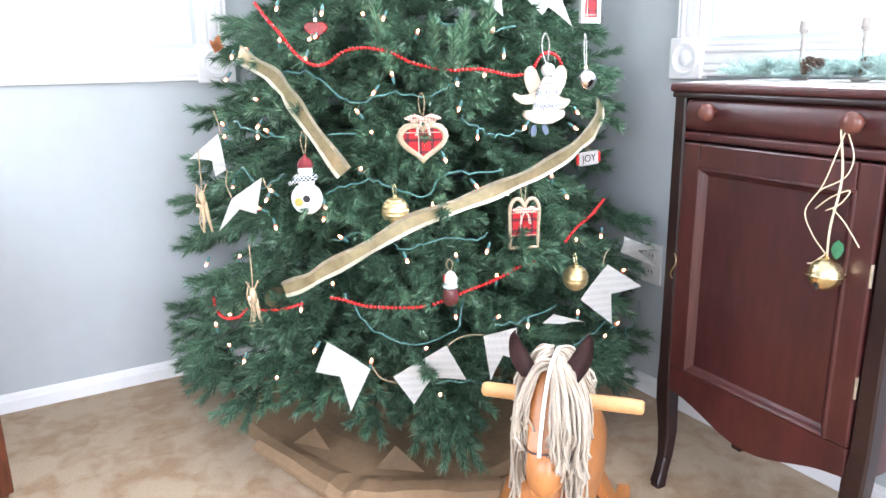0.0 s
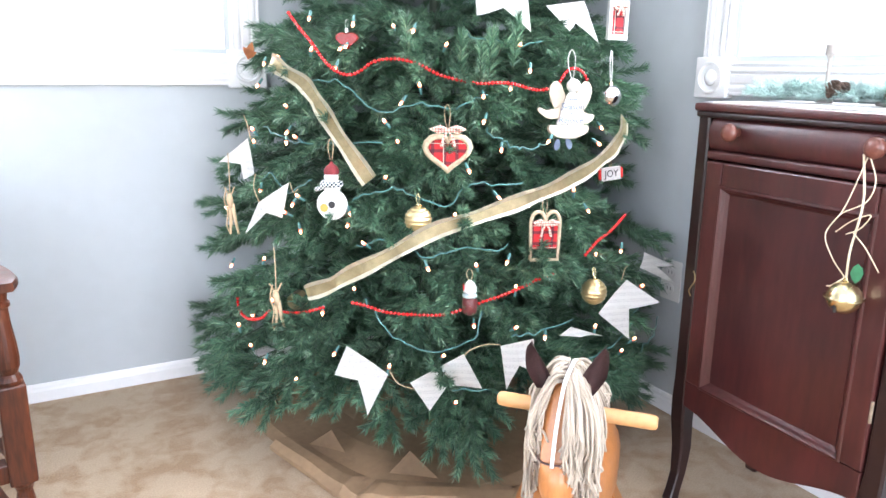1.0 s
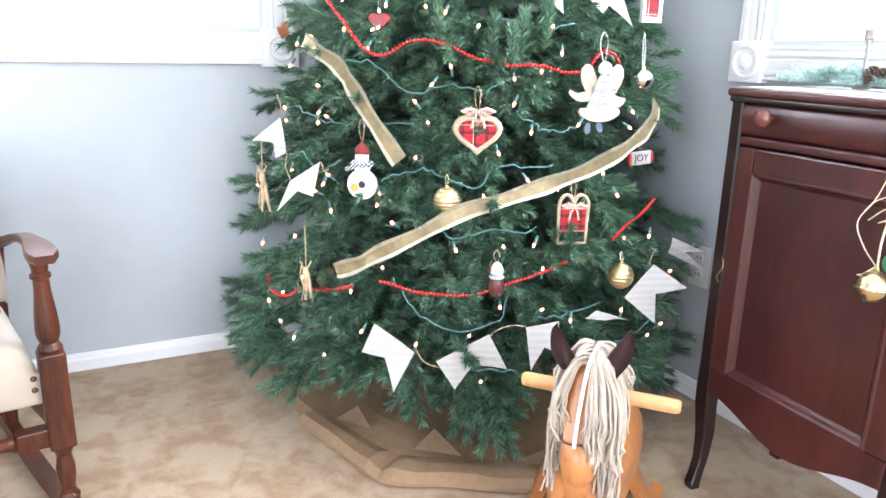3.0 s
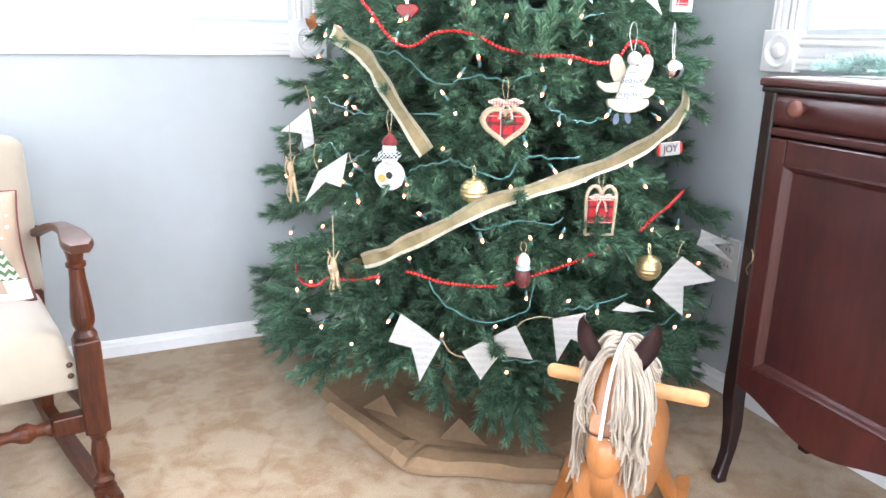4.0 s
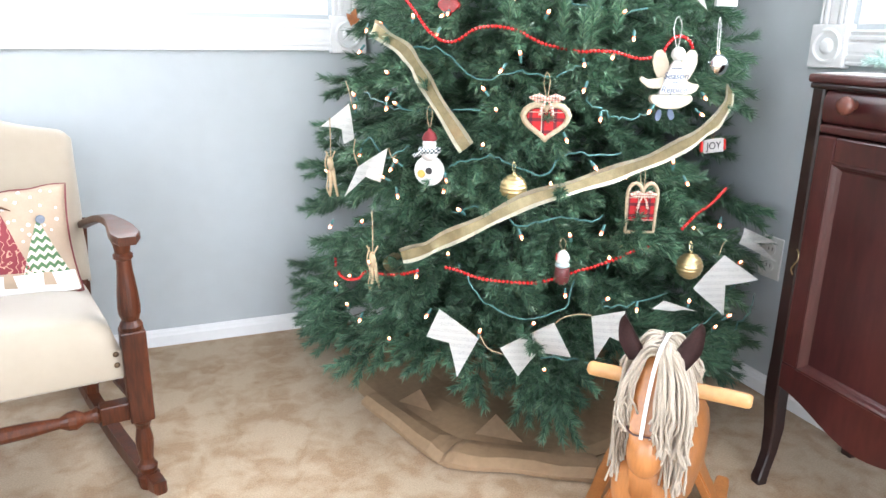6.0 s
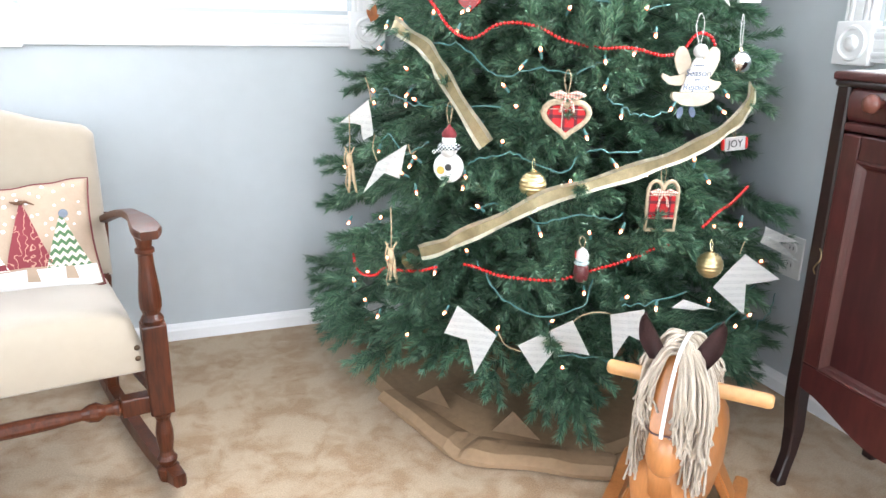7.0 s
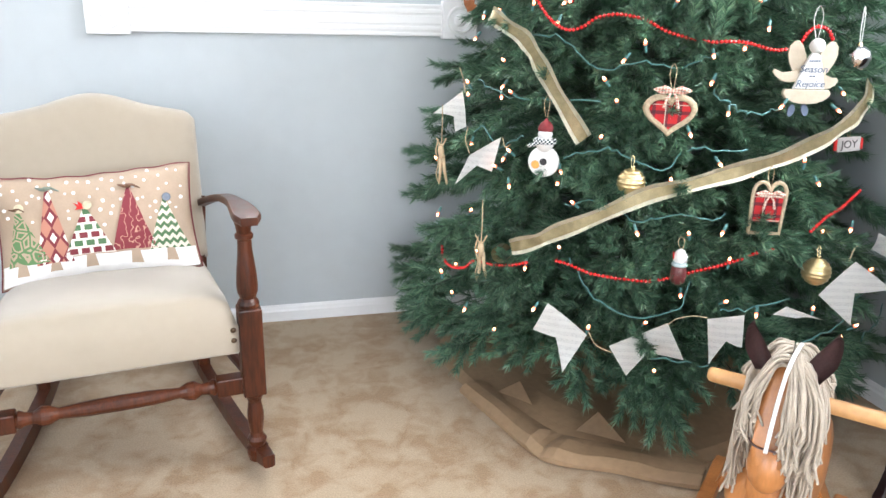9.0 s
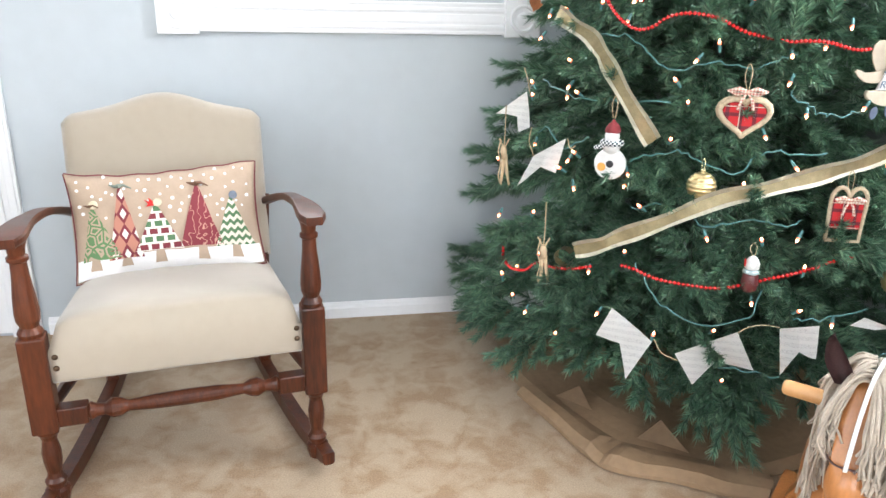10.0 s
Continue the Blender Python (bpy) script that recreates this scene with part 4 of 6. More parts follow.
def cushion():
    W, H, D = 0.211, 0.126, 0.056
    M = pose(-0.484, 1.762, 0.516, -18, -1.5, 8.6)
    cu = empty("cushion", M, "tan lumbar cushion with appliqued christmas trees on the chair", "cushion")

    def front(x, z):
        u, v = min(1, abs(x) / W), min(1, abs(z) / H)
        return -D * (max(0, 1 - u ** 3.2) * max(0, 1 - v ** 2.6)) ** 0.62

    def edge(x, z):
        """Pull the sides in a little between the corners."""
        u, v = x / W, z / H
        return x * (1 - 0.05 * (1 - v * v)), z * (1 - 0.10 * (1 - u * u) + 0.02 * math.sin(3 * u) + 0.012 * math.sin(17 * u))
    nx, nz = 40, 24
    bm = bmesh.new()
    sheets = []
    for sgn in (1, -1):
        gr = []
        for i in range(nx + 1):
            col = []
            for k in range(nz + 1):
                x, z = -W + 2 * W * i / nx, -H + 2 * H * k / nz
                ex, ez = edge(x, z)
                crease = 0.0018 * noise.noise(Vector((x * 22, z * 22, sgn)))
                col.append(bm.verts.new((ex, sgn * front(x, z) + crease, ez)))
            gr.append(col)
        for i in range(nx):
            for k in range(nz):
                bm.faces.new((gr[i][k], gr[i + 1][k], gr[i + 1][k + 1], gr[i][k + 1]))
        sheets.append(gr)
    bmesh.ops.remove_doubles(bm, verts=bm.verts, dist=0.0012)
    bmesh.ops.recalc_face_normals(bm, faces=bm.faces)
    part("cover", bm, CUSHION, cu, smooth=True)
    rim = [(-W + 2 * W * i / 30, H) for i in range(31)] + [(W, H - 2 * H * i / 16) for i in range(1, 17)] + [(W - 2 * W * i / 30, -H) for i in range(1, 31)] + [(-W, -H + 2 * H * i / 16) for i in range(1, 17)]
    pts = [(*edge(x, z),) for x, z in rim]
    part("piping", tube([(x * 1.004, 0.003, z * 1.004) for x, z in pts], 0.003, 6), PIPING, cu, "maroon corded edge", smooth=True)

    def patch(name, left, right, z0, z1, mat, rows=14, cols=8, lift=0.0022, label=""):
        """A sewn-on cloth between two edges, following the swell of the cushion."""
        b2 = bmesh.new()
        gr = []
        for k in range(rows + 1):
            t = k / rows
            z = z0 + (z1 - z0) * t
            a, c = left(t), right(t)
            row = []
            for i in range(cols + 1):
                x = a + (c - a) * i / cols
                ex, ez = edge(x, z)
                row.append(b2.verts.new((ex, front(x, z) - lift, ez)))
            gr.append(row)
        for k in range(rows):
            for i in range(cols):
                b2.faces.new((gr[k][i], gr[k][i + 1], gr[k + 1][i + 1], gr[k + 1][i]))
        return part(name, b2, mat, cu, label, smooth=True)
    patch("snow_band", lambda t: -W * 0.985, lambda t: W * 0.985, -H * 0.97, -H * 0.6, SNOW, 8, 40, 0.0016)
    trees = [(-0.166, 0.026, 0.056, -0.64, 0.38), (-0.098, 0.036, 0.036, -0.68, 0.76), (-0.024, 0.05, 0.052, -0.58, 0.34), (0.072, 0.046, 0.046, -0.56, 0.66), (0.15, 0.044, 0.044, -0.6, 0.34)]
    for k, (cx, hl, hr, b0, b1) in enumerate(trees):
        patch("tree_trunk", lambda t: cx - 0.009 - 0.004 * (1 - t), lambda t: cx + 0.009 + 0.004 * (1 - t), -H * 0.84, H * b0, CUSHION, 4, 4, 0.0028)
        patch("tree_patch", lambda t: cx - hl * (1 - t) - 0.003, lambda t: cx + hr * (1 - t) + 0.003, H * b0, H * b1, TREECLOTH[k], 16, 8, 0.0036, ("green leaf print tree", "red and cream diamond print tree", "red and green brick print tree", "maroon swirl print tree", "green and cream chevron tree")[k])
    r2 = random.Random(4)
    for cell in range(80):
        x = -W * 0.93 + W * 1.86 * ((cell % 16) + 0.5 + r2.uniform(-0.3, 0.3)) / 16
        z = H * (0.92 - 0.24 * (cell // 16) + r2.uniform(-0.07, 0.07) - (0.1 if cell % 2 else 0))
        if any(abs(x - t[0]) < 0.05 * (1 - (z / H - t[3]) / (t[4] - t[3])) + 0.008 and z / H < t[4] + 0.15 for t in trees):
            continue
        ex, ez = edge(x, z)
        r = r2.uniform(0.0028, 0.0044)
        b2 = bmesh.new()
        vs = [b2.verts.new((ex + r * math.cos(a * math.pi / 5), front(x, z) - 0.0026, ez + r * math.sin(a * math.pi / 5))) for a in range(10)]
        b2.faces.new(vs)
        part("snow_dot", b2, SNOW, cu)

    def top_of(k):
        x, z = trees[k][0], H * trees[k][4]
        ex, ez = edge(x, z)
        return Vector((ex, front(x, z) - 0.006, ez))
    face = Matrix.Rotation(radians(90), 4, "X")
    for k, mt in ((0, BUTTON), (2, BUTTON), (4, BLUEBUTTON)):
        part("button", lathe([(0.0095, -0.002), (0.0098, 0.001), (0.0075, 0.0022), (0.0068, 0.0012), (0.002, 0.001)], 18, Matrix.Translation(top_of(k) + Vector((0.006, 0, 0.004))) @ face), mt, cu)
    for k, mt in ((0, BROWNRAG), (1, GREYRAG), (3, BROWNRAG)):
        p = top_of(k)
        s = 0.45 if k == 0 else 0.72
        b2 = tube([p + Vector((-0.028 * s, 0, 0.008 * s)), p + Vector((-0.012 * s, -0.003, 0.001)), p + Vector((0, -0.006, 0.001)), p + Vector((0.014 * s, -0.003, 0.003)), p + Vector((0.036 * s, 0, -0.008 * s))], [0.0015, 0.005 * s, 0.0075 * s, 0.004 * s, 0.0012], 8)
        part("rag_knot", b2, mt, cu, "knotted cloth scrap")
    p = top_of(2)
    part("felt_scrap", plate([(-0.022, 0.012), (-0.012, 0.007), (-0.012, 0.016), (-0.003, 0.006), (0.004, -0.002), (-0.006, -0.003), (-0.02, -0.004), (-0.014, 0.002)], 0.002, Matrix.Translation(p)), REDFELT, cu, "red felt scrap")
    return cu


cushion()


# ---- rocking horse ----
def rocking_horse():
    """Local frame: -y ahead of the horse, x to the viewer's right, z up; origin under the handle."""
    M = pose(0.711, 0.888, 0, 0, 0, -47.6)
    hs = empty("rocking_horse", M, "honey pine toy rocking horse with yarn mane on the carpet", "toy")
    cx = -0.02
    side = Matrix.Translation((cx, 0, 0)) @ Matrix.Rotation(radians(90), 4, "Z")
    # head and neck cut from one thick board: (depth y, height)
    prof = [(0.10, 0.19), (0.085, 0.30), (0.055, 0.40), (0.03, 0.462), (0.0, 0.474), (-0.025, 0.472), (-0.044, 0.45), (-0.058, 0.41), (-0.082, 0.36), (-0.098, 0.325), (-0.098, 0.295), (-0.082, 0.275),
            (-0.06, 0.276), (-0.035, 0.30), (-0.02, 0.31), (-0.016, 0.29), (-0.03, 0.24), (-0.035, 0.19)]
    hb = plate(prof, 0.058, side, 0.018, 5)
    bmesh.ops.create_uvsphere(hb, u_segments=20, v_segments=14, radius=1, matrix=Matrix.Translation((cx, -0.072, 0.313)) @ Matrix.Rotation(radians(-18), 4, "X") @ Matrix.Diagonal((0.0325, 0.031, 0.047, 1)))
    head = part("head", hb, PINE, hs, "honey pine board cut as head and neck", smooth=True)
    # body: a rounded barrel behind the neck
    bm = bmesh.new()
    rings = []
    for y, w, h, z in ((-0.03, 0.04, 0.05, 0.195), (-0.015, 0.055, 0.07, 0.195), (0.02, 0.064, 0.08, 0.192), (0.1, 0.082, 0.095, 0.196), (0.18, 0.088, 0.102, 0.2), (0.25, 0.086, 0.1, 0.2), (0.29, 0.074, 0.084, 0.198), (0.305, 0.056, 0.062, 0.196)):
        rings.append([bm.verts.new((cx + w * math.copysign(abs(math.cos(a)) ** 0.75, math.cos(a)), y, z + h * math.copysign(abs(math.sin(a)) ** 0.75, math.sin(a)))) for a in [2 * math.pi * (i + 0.5) / 20 for i in range(20)]])
    for a, b_ in zip(rings, rings[1:]):
        for i in range(20):
            bm.faces.new((a[i], a[(i + 1) % 20], b_[(i + 1) % 20], b_[i]))
    bm.faces.new(rings[0])
    bm.faces.new(rings[-1])
    bmesh.ops.recalc_face_normals(bm, faces=bm.faces)
    part("body", bm, PINE, hs, smooth=True)
    for sx in (-1, 1):
        for y0, y1 in ((0.01, -0.04), (0.24, 0.27)):
            x0, x1 = cx + sx * 0.055, cx + sx * 0.108
            bm = bmesh.new()
            r1 = [bm.verts.new((x0 + a * 0.012, y0 + b_ * 0.034, 0.15)) for a, b_ in ((-1, -1), (1, -1), (1, 1), (-1, 1))]
            r2 = [bm.verts.new((x1 + a * 0.012, y1 + b_ * 0.024, 0.028)) for a, b_ in ((-1, -1), (1, -1), (1, 1), (-1, 1))]
            for i in range(4):
                bm.faces.new((r1[i], r1[(i + 1) % 4], r2[(i + 1) % 4], r2[i]))
            bm.faces.new(r1[::-1])
            bm.faces.new(r2)
            bmesh.ops.recalc_face_normals(bm, faces=bm.faces)
            bmesh.ops.bevel(bm, geom=bm.edges[:], offset=0.004, segments=2, affect="EDGES")
            part("leg", bm, PINE, hs)
        n = 18
        lo, up = [], []
        for i in range(n + 1):
            y = -0.15 + 0.49 * i / n
            z = 0.09 * ((y - 0.13) / 0.5) ** 2
            lo.append((y, z))
            up.append((y, z + 0.034))
        part("rocker", plate(lo + up[::-1], 0.03, Matrix.Translation((cx + sx * 0.122, 0, 0)) @ Matrix.Rotation(radians(90), 4, "Z"), 0.006), PINE, hs, "curved pine rocker")
    part("foot_rest", tube([(cx - 0.125, 0.0, 0.075), (cx + 0.125, 0.0, 0.075)], 0.011, 14), DOWEL, hs)
    turn = Matrix.Translation((0, 0.0, 0.41)) @ Matrix.Rotation(radians(90), 4, "Y")
    part("handle", lathe([(0.008, -0.139), (0.0118, -0.136), (0.0132, -0.13), (0.0132, 0.13), (0.0118, 0.136), (0.008, 0.139)], 22, turn), DOWEL, hs, "pale round wooden handle bar", smooth=True)
    # leather ears
    for sx, tip in ((-1, (-0.057, 0.0, 0.536)), (1, (0.068, 0.0, 0.545))):
        bm = bmesh.new()
        base = Vector((cx + (0.04 if sx > 0 else -0.028), -0.034, 0.455))
        tp = Vector((cx + tip[0], -0.026, tip[2]))
        n = 9
        L, C, R = [], [], []
        for i in range(n + 1):
            s = i / n
            p = base.lerp(tp, s)
            wd = 0.037 * min(1.0, 0.55 + 1.5 * s) * (0.3 + s) ** 0.35 * max(0.0004, 1 - s) ** 0.7
            L.append(bm.verts.new(p + Vector((-wd, -0.008, -sx * wd * 0.4))))
            C.append(bm.verts.new(p + Vector((0, 0.006, 0))))
            R.append(bm.verts.new(p + Vector((wd, -0.008, sx * wd * 0.4))))
        for i in range(n):
            bm.faces.new((L[i], C[i], C[i + 1], L[i + 1]))
            bm.faces.new((C[i], R[i], R[i + 1], C[i + 1]))
        bmesh.ops.solidify(bm, geom=bm.faces[:], thickness=0.0025)
        part("ear", bm, LEATHER, hs, "folded dark brown leather ear", smooth=True)
    # yarn mane: many soft cords falling from the parting over both sides of the face
    r2 = random.Random(8)
    bm = bmesh.new()

    def lock(count, part_y, sweep, fall, end, rad=0.0023):
        """Cords that leave the parting, sweep out to the side and hang; each argument a range."""
        for _ in range(count):
            y0 = r2.uniform(*part_y)
            z0 = 0.492 - 0.5 * max(0, -y0 - 0.015) - 0.5 * max(0, y0 - 0.015) + r2.uniform(-0.003, 0.006)
            x1 = r2.uniform(*sweep)
            sx = math.copysign(1, x1)
            y1 = r2.uniform(*fall)
            ze = r2.uniform(*end)
            zm = 0.45 - 0.25 * abs(x1) + r2.uniform(-0.008, 0.008)
            zm = min(zm, z0 - 0.008)
            wob = lambda k: r2.uniform(-0.0045, 0.0045) * k
            ctrl = [(cx + sx * 0.002, y0, z0), (cx + x1 * 0.45, y0 + (y1 - y0) * 0.35, z0 - 0.004 + wob(0.5)), (cx + x1 * 0.9, y0 + (y1 - y0) * 0.75, zm),
                    (cx + x1 * 1.03 + wob(0.7), y1, zm + (ze - zm) * 0.4), (cx + x1 * 1.02 + wob(1.2), y1 + wob(1.0), zm + (ze - zm) * 0.72), (cx + x1 + wob(2.6), y1 + wob(2.4), ze)]
            add_tube(bm, spline(ctrl, 4), rad * r2.uniform(0.85, 1.2), 5)
    lock(34, (-0.04, 0.0), (-0.058, -0.036), (-0.075, -0.045), (0.335, 0.39))
    lock(46, (0.0, 0.07), (-0.062, -0.04), (-0.03, 0.03), (0.255, 0.36))
    lock(26, (0.0, 0.05), (-0.066, -0.05), (-0.03, 0.01), (0.20, 0.255))
    lock(70, (-0.042, 0.0), (0.008, 0.06), (-0.092, -0.055), (0.30, 0.36))
    lock(34, (-0.042, -0.012), (0.001, 0.03), (-0.102, -0.088), (0.325, 0.385))
    lock(60, (-0.02, 0.05), (0.03, 0.062), (-0.06, -0.015), (0.275, 0.36))
    lock(46, (-0.01, 0.06), (0.026, 0.056), (-0.055, -0.01), (0.215, 0.26))
    lock(46, (0.02, 0.09), (0.036, 0.068), (0.01, 0.07), (0.35, 0.43))
    lock(40, (0.02, 0.09), (-0.07, -0.04), (0.01, 0.07), (0.31, 0.40))
    mane = part("mane", bm, YARN, hs, "cream cotton yarn mane", smooth=True)
    tagged(mane, kind="stuff")
    strap = [(cx + 0.016, 0.014, 0.499), (cx + 0.012, -0.018, 0.503), (cx + 0.003, -0.054, 0.484), (cx - 0.003, -0.078, 0.438), (cx - 0.006, -0.094, 0.395), (cx - 0.008, -0.102, 0.352)]
    bm = bmesh.new()
    for off in (-0.0014, 0.0014):
        add_tube(bm, [Vector(p) + Vector((off, 0, 0)) for p in spline(strap, 6)], 0.0019, 6)
    strap_ob = part("bridle_strap", bm, WHITE_BRAID, hs, "white braided cord over the forehead", smooth=True)
    noseband = [(cx - 0.032, -0.04, 0.345), (cx - 0.034, -0.075, 0.352), (cx - 0.02, -0.094, 0.352), (cx + 0.012, -0.094, 0.352), (cx + 0.034, -0.075, 0.343), (cx + 0.038, -0.04, 0.328), (cx + 0.036, -0.05, 0.312)]
    nose_ob = part("noseband", tube(spline(noseband, 6), 0.0017, 6), LEATHER, hs, "thin dark leather cord noseband", smooth=True)
    # the head is turned a little on the shoulders
    swing = Matrix.Translation((cx, 0, 0)) @ Matrix.Rotation(radians(5), 4, "Z") @ Matrix.Translation((-cx, 0, 0))
    for ob in (head, mane, strap_ob, nose_ob):
        ob.data.transform(swing)
    mane.data.transform(Matrix.Translation((0.007, 0, 0)))
    strap_ob.data.transform(Matrix.Translation((0.001, -0.007, 0.002)))
    return hs


rocking_horse()


# ---- tree skirt of crumpled kraft paper ----
def skirt():
    bm = bmesh.new()
    n, m = 84, 16
    gr = []
    for i in range(n):
        a = 2 * math.pi * i / n
        deg = math.degrees(a)
        R = 0.575 + 0.125 * math.exp(-((deg - 240) / 28) ** 2) + 0.03 * noise.noise(Vector((math.cos(a) * 2, math.sin(a) * 2, 5)))
        out = Vector((math.cos(a), math.sin(a), 0))
        if out.x > 0:
            R = min(R, (XR - 0.03 - AX) / max(out.x, 1e-3))
        if out.y > 0:
            R = min(R, (YB - 0.03 - AY) / max(out.y, 1e-3))
        row = []
        for k in range(m + 1):
            s = k / m
            r = 0.06 + (R - 0.06) * s
            p = out * r
            q = Vector((p.x * 2.6, p.y * 2.6, 0.3))
            # folded paper: ridged noise gives flat facets and sharp creases
            fold = abs(noise.noise(q)) * 0.03 + abs(noise.noise(q * 2.3)) * 0.004
            z = 0.006 + (fold + 0.02 * (1 - s)) * min(1, (1 - s) * 3 + 0.12)
            if s > 0.86:
                z += 0.007 * math.sin(math.pi * (s - 0.86) / 0.14)
            row.append(bm.verts.new((p.x, p.y, max(0.004, z))))
        gr.append(row)
    for i in range(n):
        for k in range(m):
            a, b_, c, d = gr[i][k], gr[(i + 1) % n][k], gr[(i + 1) % n][k + 1], gr[i][k + 1]
            if (i + k) % 2:
                bm.faces.new((a, d, c))
                bm.faces.new((a, c, b_))
            else:
                bm.faces.new((a, d, b_))
                bm.faces.new((b_, d, c))
    bmesh.ops.recalc_face_normals(bm, faces=bm.faces)
    bmesh.ops.solidify(bm, geom=bm.faces[:], thickness=0.0015)
    sk = empty("tree_skirt", pose(AX, AY, 0), "crumpled brown kraft paper tree skirt on the carpet", "tree skirt")
    part("sheet", bm, KRAFT, sk)
    return sk


SKIRT = skirt()
# turned-back paper corners and the rolled front edge
FLAPS = [((0.516, 1.607), (0.466, 1.638), (0.532, 1.554), 0.058), ((0.647, 1.414), (0.592, 1.416), (0.686, 1.34), 0.062)]
for a, b, c, up in FLAPS:
    base = Vector(((a[0] + b[0] + c[0]) / 3, (a[1] + b[1] + c[1]) / 3, 0.03))
    bm = bmesh.new()
    lift = {0: up + 0.02, 1: 0.036, 2: 0.036}
    v = [bm.verts.new(Vector((*p, lift[k])) - base) for k, p in enumerate((a, b, c))]
    mid = bm.verts.new(Vector(((b[0] + c[0]) / 2, (b[1] + c[1]) / 2, 0.037)) - base)
    for f in ((v[0], v[1], mid), (v[0], mid, v[2])):
        bm.faces.new(f)
    bmesh.ops.solidify(bm, geom=bm.faces[:], thickness=0.0012)
    fl = part("paper_fold", bm, KRAFT, SKIRT, "turned-up triangular paper corner")
    fl.matrix_local = Matrix.Translation(base - Vector((AX, AY, 0)))
bm = bmesh.new()
edge = [(0.382, 1.712), (0.425, 1.551), (0.47, 1.388), (0.513, 1.333), (0.627, 1.276), (0.70, 1.225), (0.785, 1.178)]
inn = [(0.43, 1.72), (0.468, 1.575), (0.525, 1.43), (0.575, 1.385), (0.67, 1.325), (0.75, 1.275), (0.83, 1.225)]
e2, i2 = spline([(x, y, 0.004) for x, y in edge], 5), spline([(x, y, 0.032) for x, y in inn], 5)
rows = []
for k, (a, c) in enumerate(zip(e2, i2)):
    w = 0.012 * noise.noise(Vector((k * 0.33, 2.2, 0))) - (0.012 if k in (10, 11) else 0)
    mid = a.lerp(c, 0.35)
    rows.append([bm.verts.new(p) for p in (a, Vector((a.x, a.y, 0.015 + 0.6 * w)), Vector((mid.x, mid.y, 0.029 + 0.7 * w)), Vector((c.x, c.y, 0.027 + 0.7 * w)), c.lerp(Vector((AX, AY, 0.03)), 0.05) - Vector((0, 0, 0.012)))])
for p, q in zip(rows, rows[1:]):
    for i in range(4):
        bm.faces.new((p[i], p[i + 1], q[i + 1], q[i]))
bmesh.ops.recalc_face_normals(bm, faces=bm.faces)
bmesh.ops.solidify(bm, geom=bm.faces[:], thickness=0.0015)
ro = part("rolled_edge", bm, KRAFT, SKIRT, "rolled front edge of the paper")
ro.matrix_local = Matrix.Translation((-AX, -AY, 0))


# ---- what hangs on the tree ----
def on_tree(deg, z, off=0.012):
    """A place on the tree's outside, by its bearing round the trunk and its height."""
    r = 0.766 - 0.233 * z + off
    return Vector((AX + r * math.cos(radians(deg)), AY + r * math.sin(radians(deg)), z))


def hung(deg, z, facing, off=0.012, roll=0, tilt=0):
    """The pose of an ornament there: x to the viewer's right, -y towards the viewer, z up."""
    return Matrix.Translation(on_tree(deg, z, off)) @ pose(0, 0, 0, 0, 0, facing + 90) @ pose(0, 0, 0, tilt, -roll, 0)


def local_line(name_m, pts, off):
    inv = name_m.inverted()
    return [inv @ on_tree(a, z, off) for a, z in pts]


RIBBON = material("olive_gold_mesh", (0.52, 0.43, 0.245), 0.34, metal=0.5, vary=0.15, scale=60, bump=0.3, bump_scale=700)
RIBBON_EDGE = material("pale_gold_edge", (0.88, 0.83, 0.66), 0.35, metal=0.1, vary=0.12, scale=60)
REDBEAD = material("red_wooden_bead", (0.62, 0.018, 0.02), 0.28, vary=0.12, scale=80, coat=0.3)
TWINE = material("jute_twine", (0.55, 0.42, 0.27), 0.9, vary=0.2, scale=200, bump=0.5, bump_scale=900)
WIRE = material("green_cord", (0.07, 0.19, 0.185), 0.45, vary=0.1, scale=80)
BULB = material("lit_bulb", (0.9, 0.6, 0.45), 0.3, glow=(1.0, 0.32, 0.17), glow_power=16.0)
# orange emission stands in for the reddish halo round a lit bulb
BULB_HALO = material("bulb_halo", (0.8, 0.3, 0.2), 0.3, glow=(1.0, 0.13, 0.05), glow_power=2.2)
CREAMWOOD = material("cream_painted_wood", (0.5, 0.43, 0.33), 0.6, vary=0.08, scale=60)
WHITEPAINT = material("white_enamel", (0.68, 0.68, 0.665), 0.4, vary=0.05, scale=60)
BURLAP = material("burlap", (0.56, 0.45, 0.31), 0.95, vary=0.2, scale=150, bump=0.8, bump_scale=700)
SILVER = material("silver_mirror", (0.85, 0.85, 0.87), 0.12, metal=1.0, vary=0.04, scale=40)
REDGLASS = material("red_glass", (0.24, 0.012, 0.012), 0.25, vary=0.2, scale=60, coat=0.1, spec=0.3)
BLACK = material("black_paint", (0.02, 0.02, 0.022), 0.5, vary=0.1, scale=80)
RUST = material("rust_leaf", (0.33, 0.12, 0.04), 0.7, vary=0.3, scale=50)
ORANGE = material("orange_paint", (0.75, 0.36, 0.08), 0.5, vary=0.1, scale=80)
BLUEINK = material("slate_ink", (0.12, 0.16, 0.23), 0.8, vary=0.1, scale=80)
PINWOOD = material("clothespin_wood", (0.62, 0.47, 0.3), 0.7, vary=0.12, scale=60)


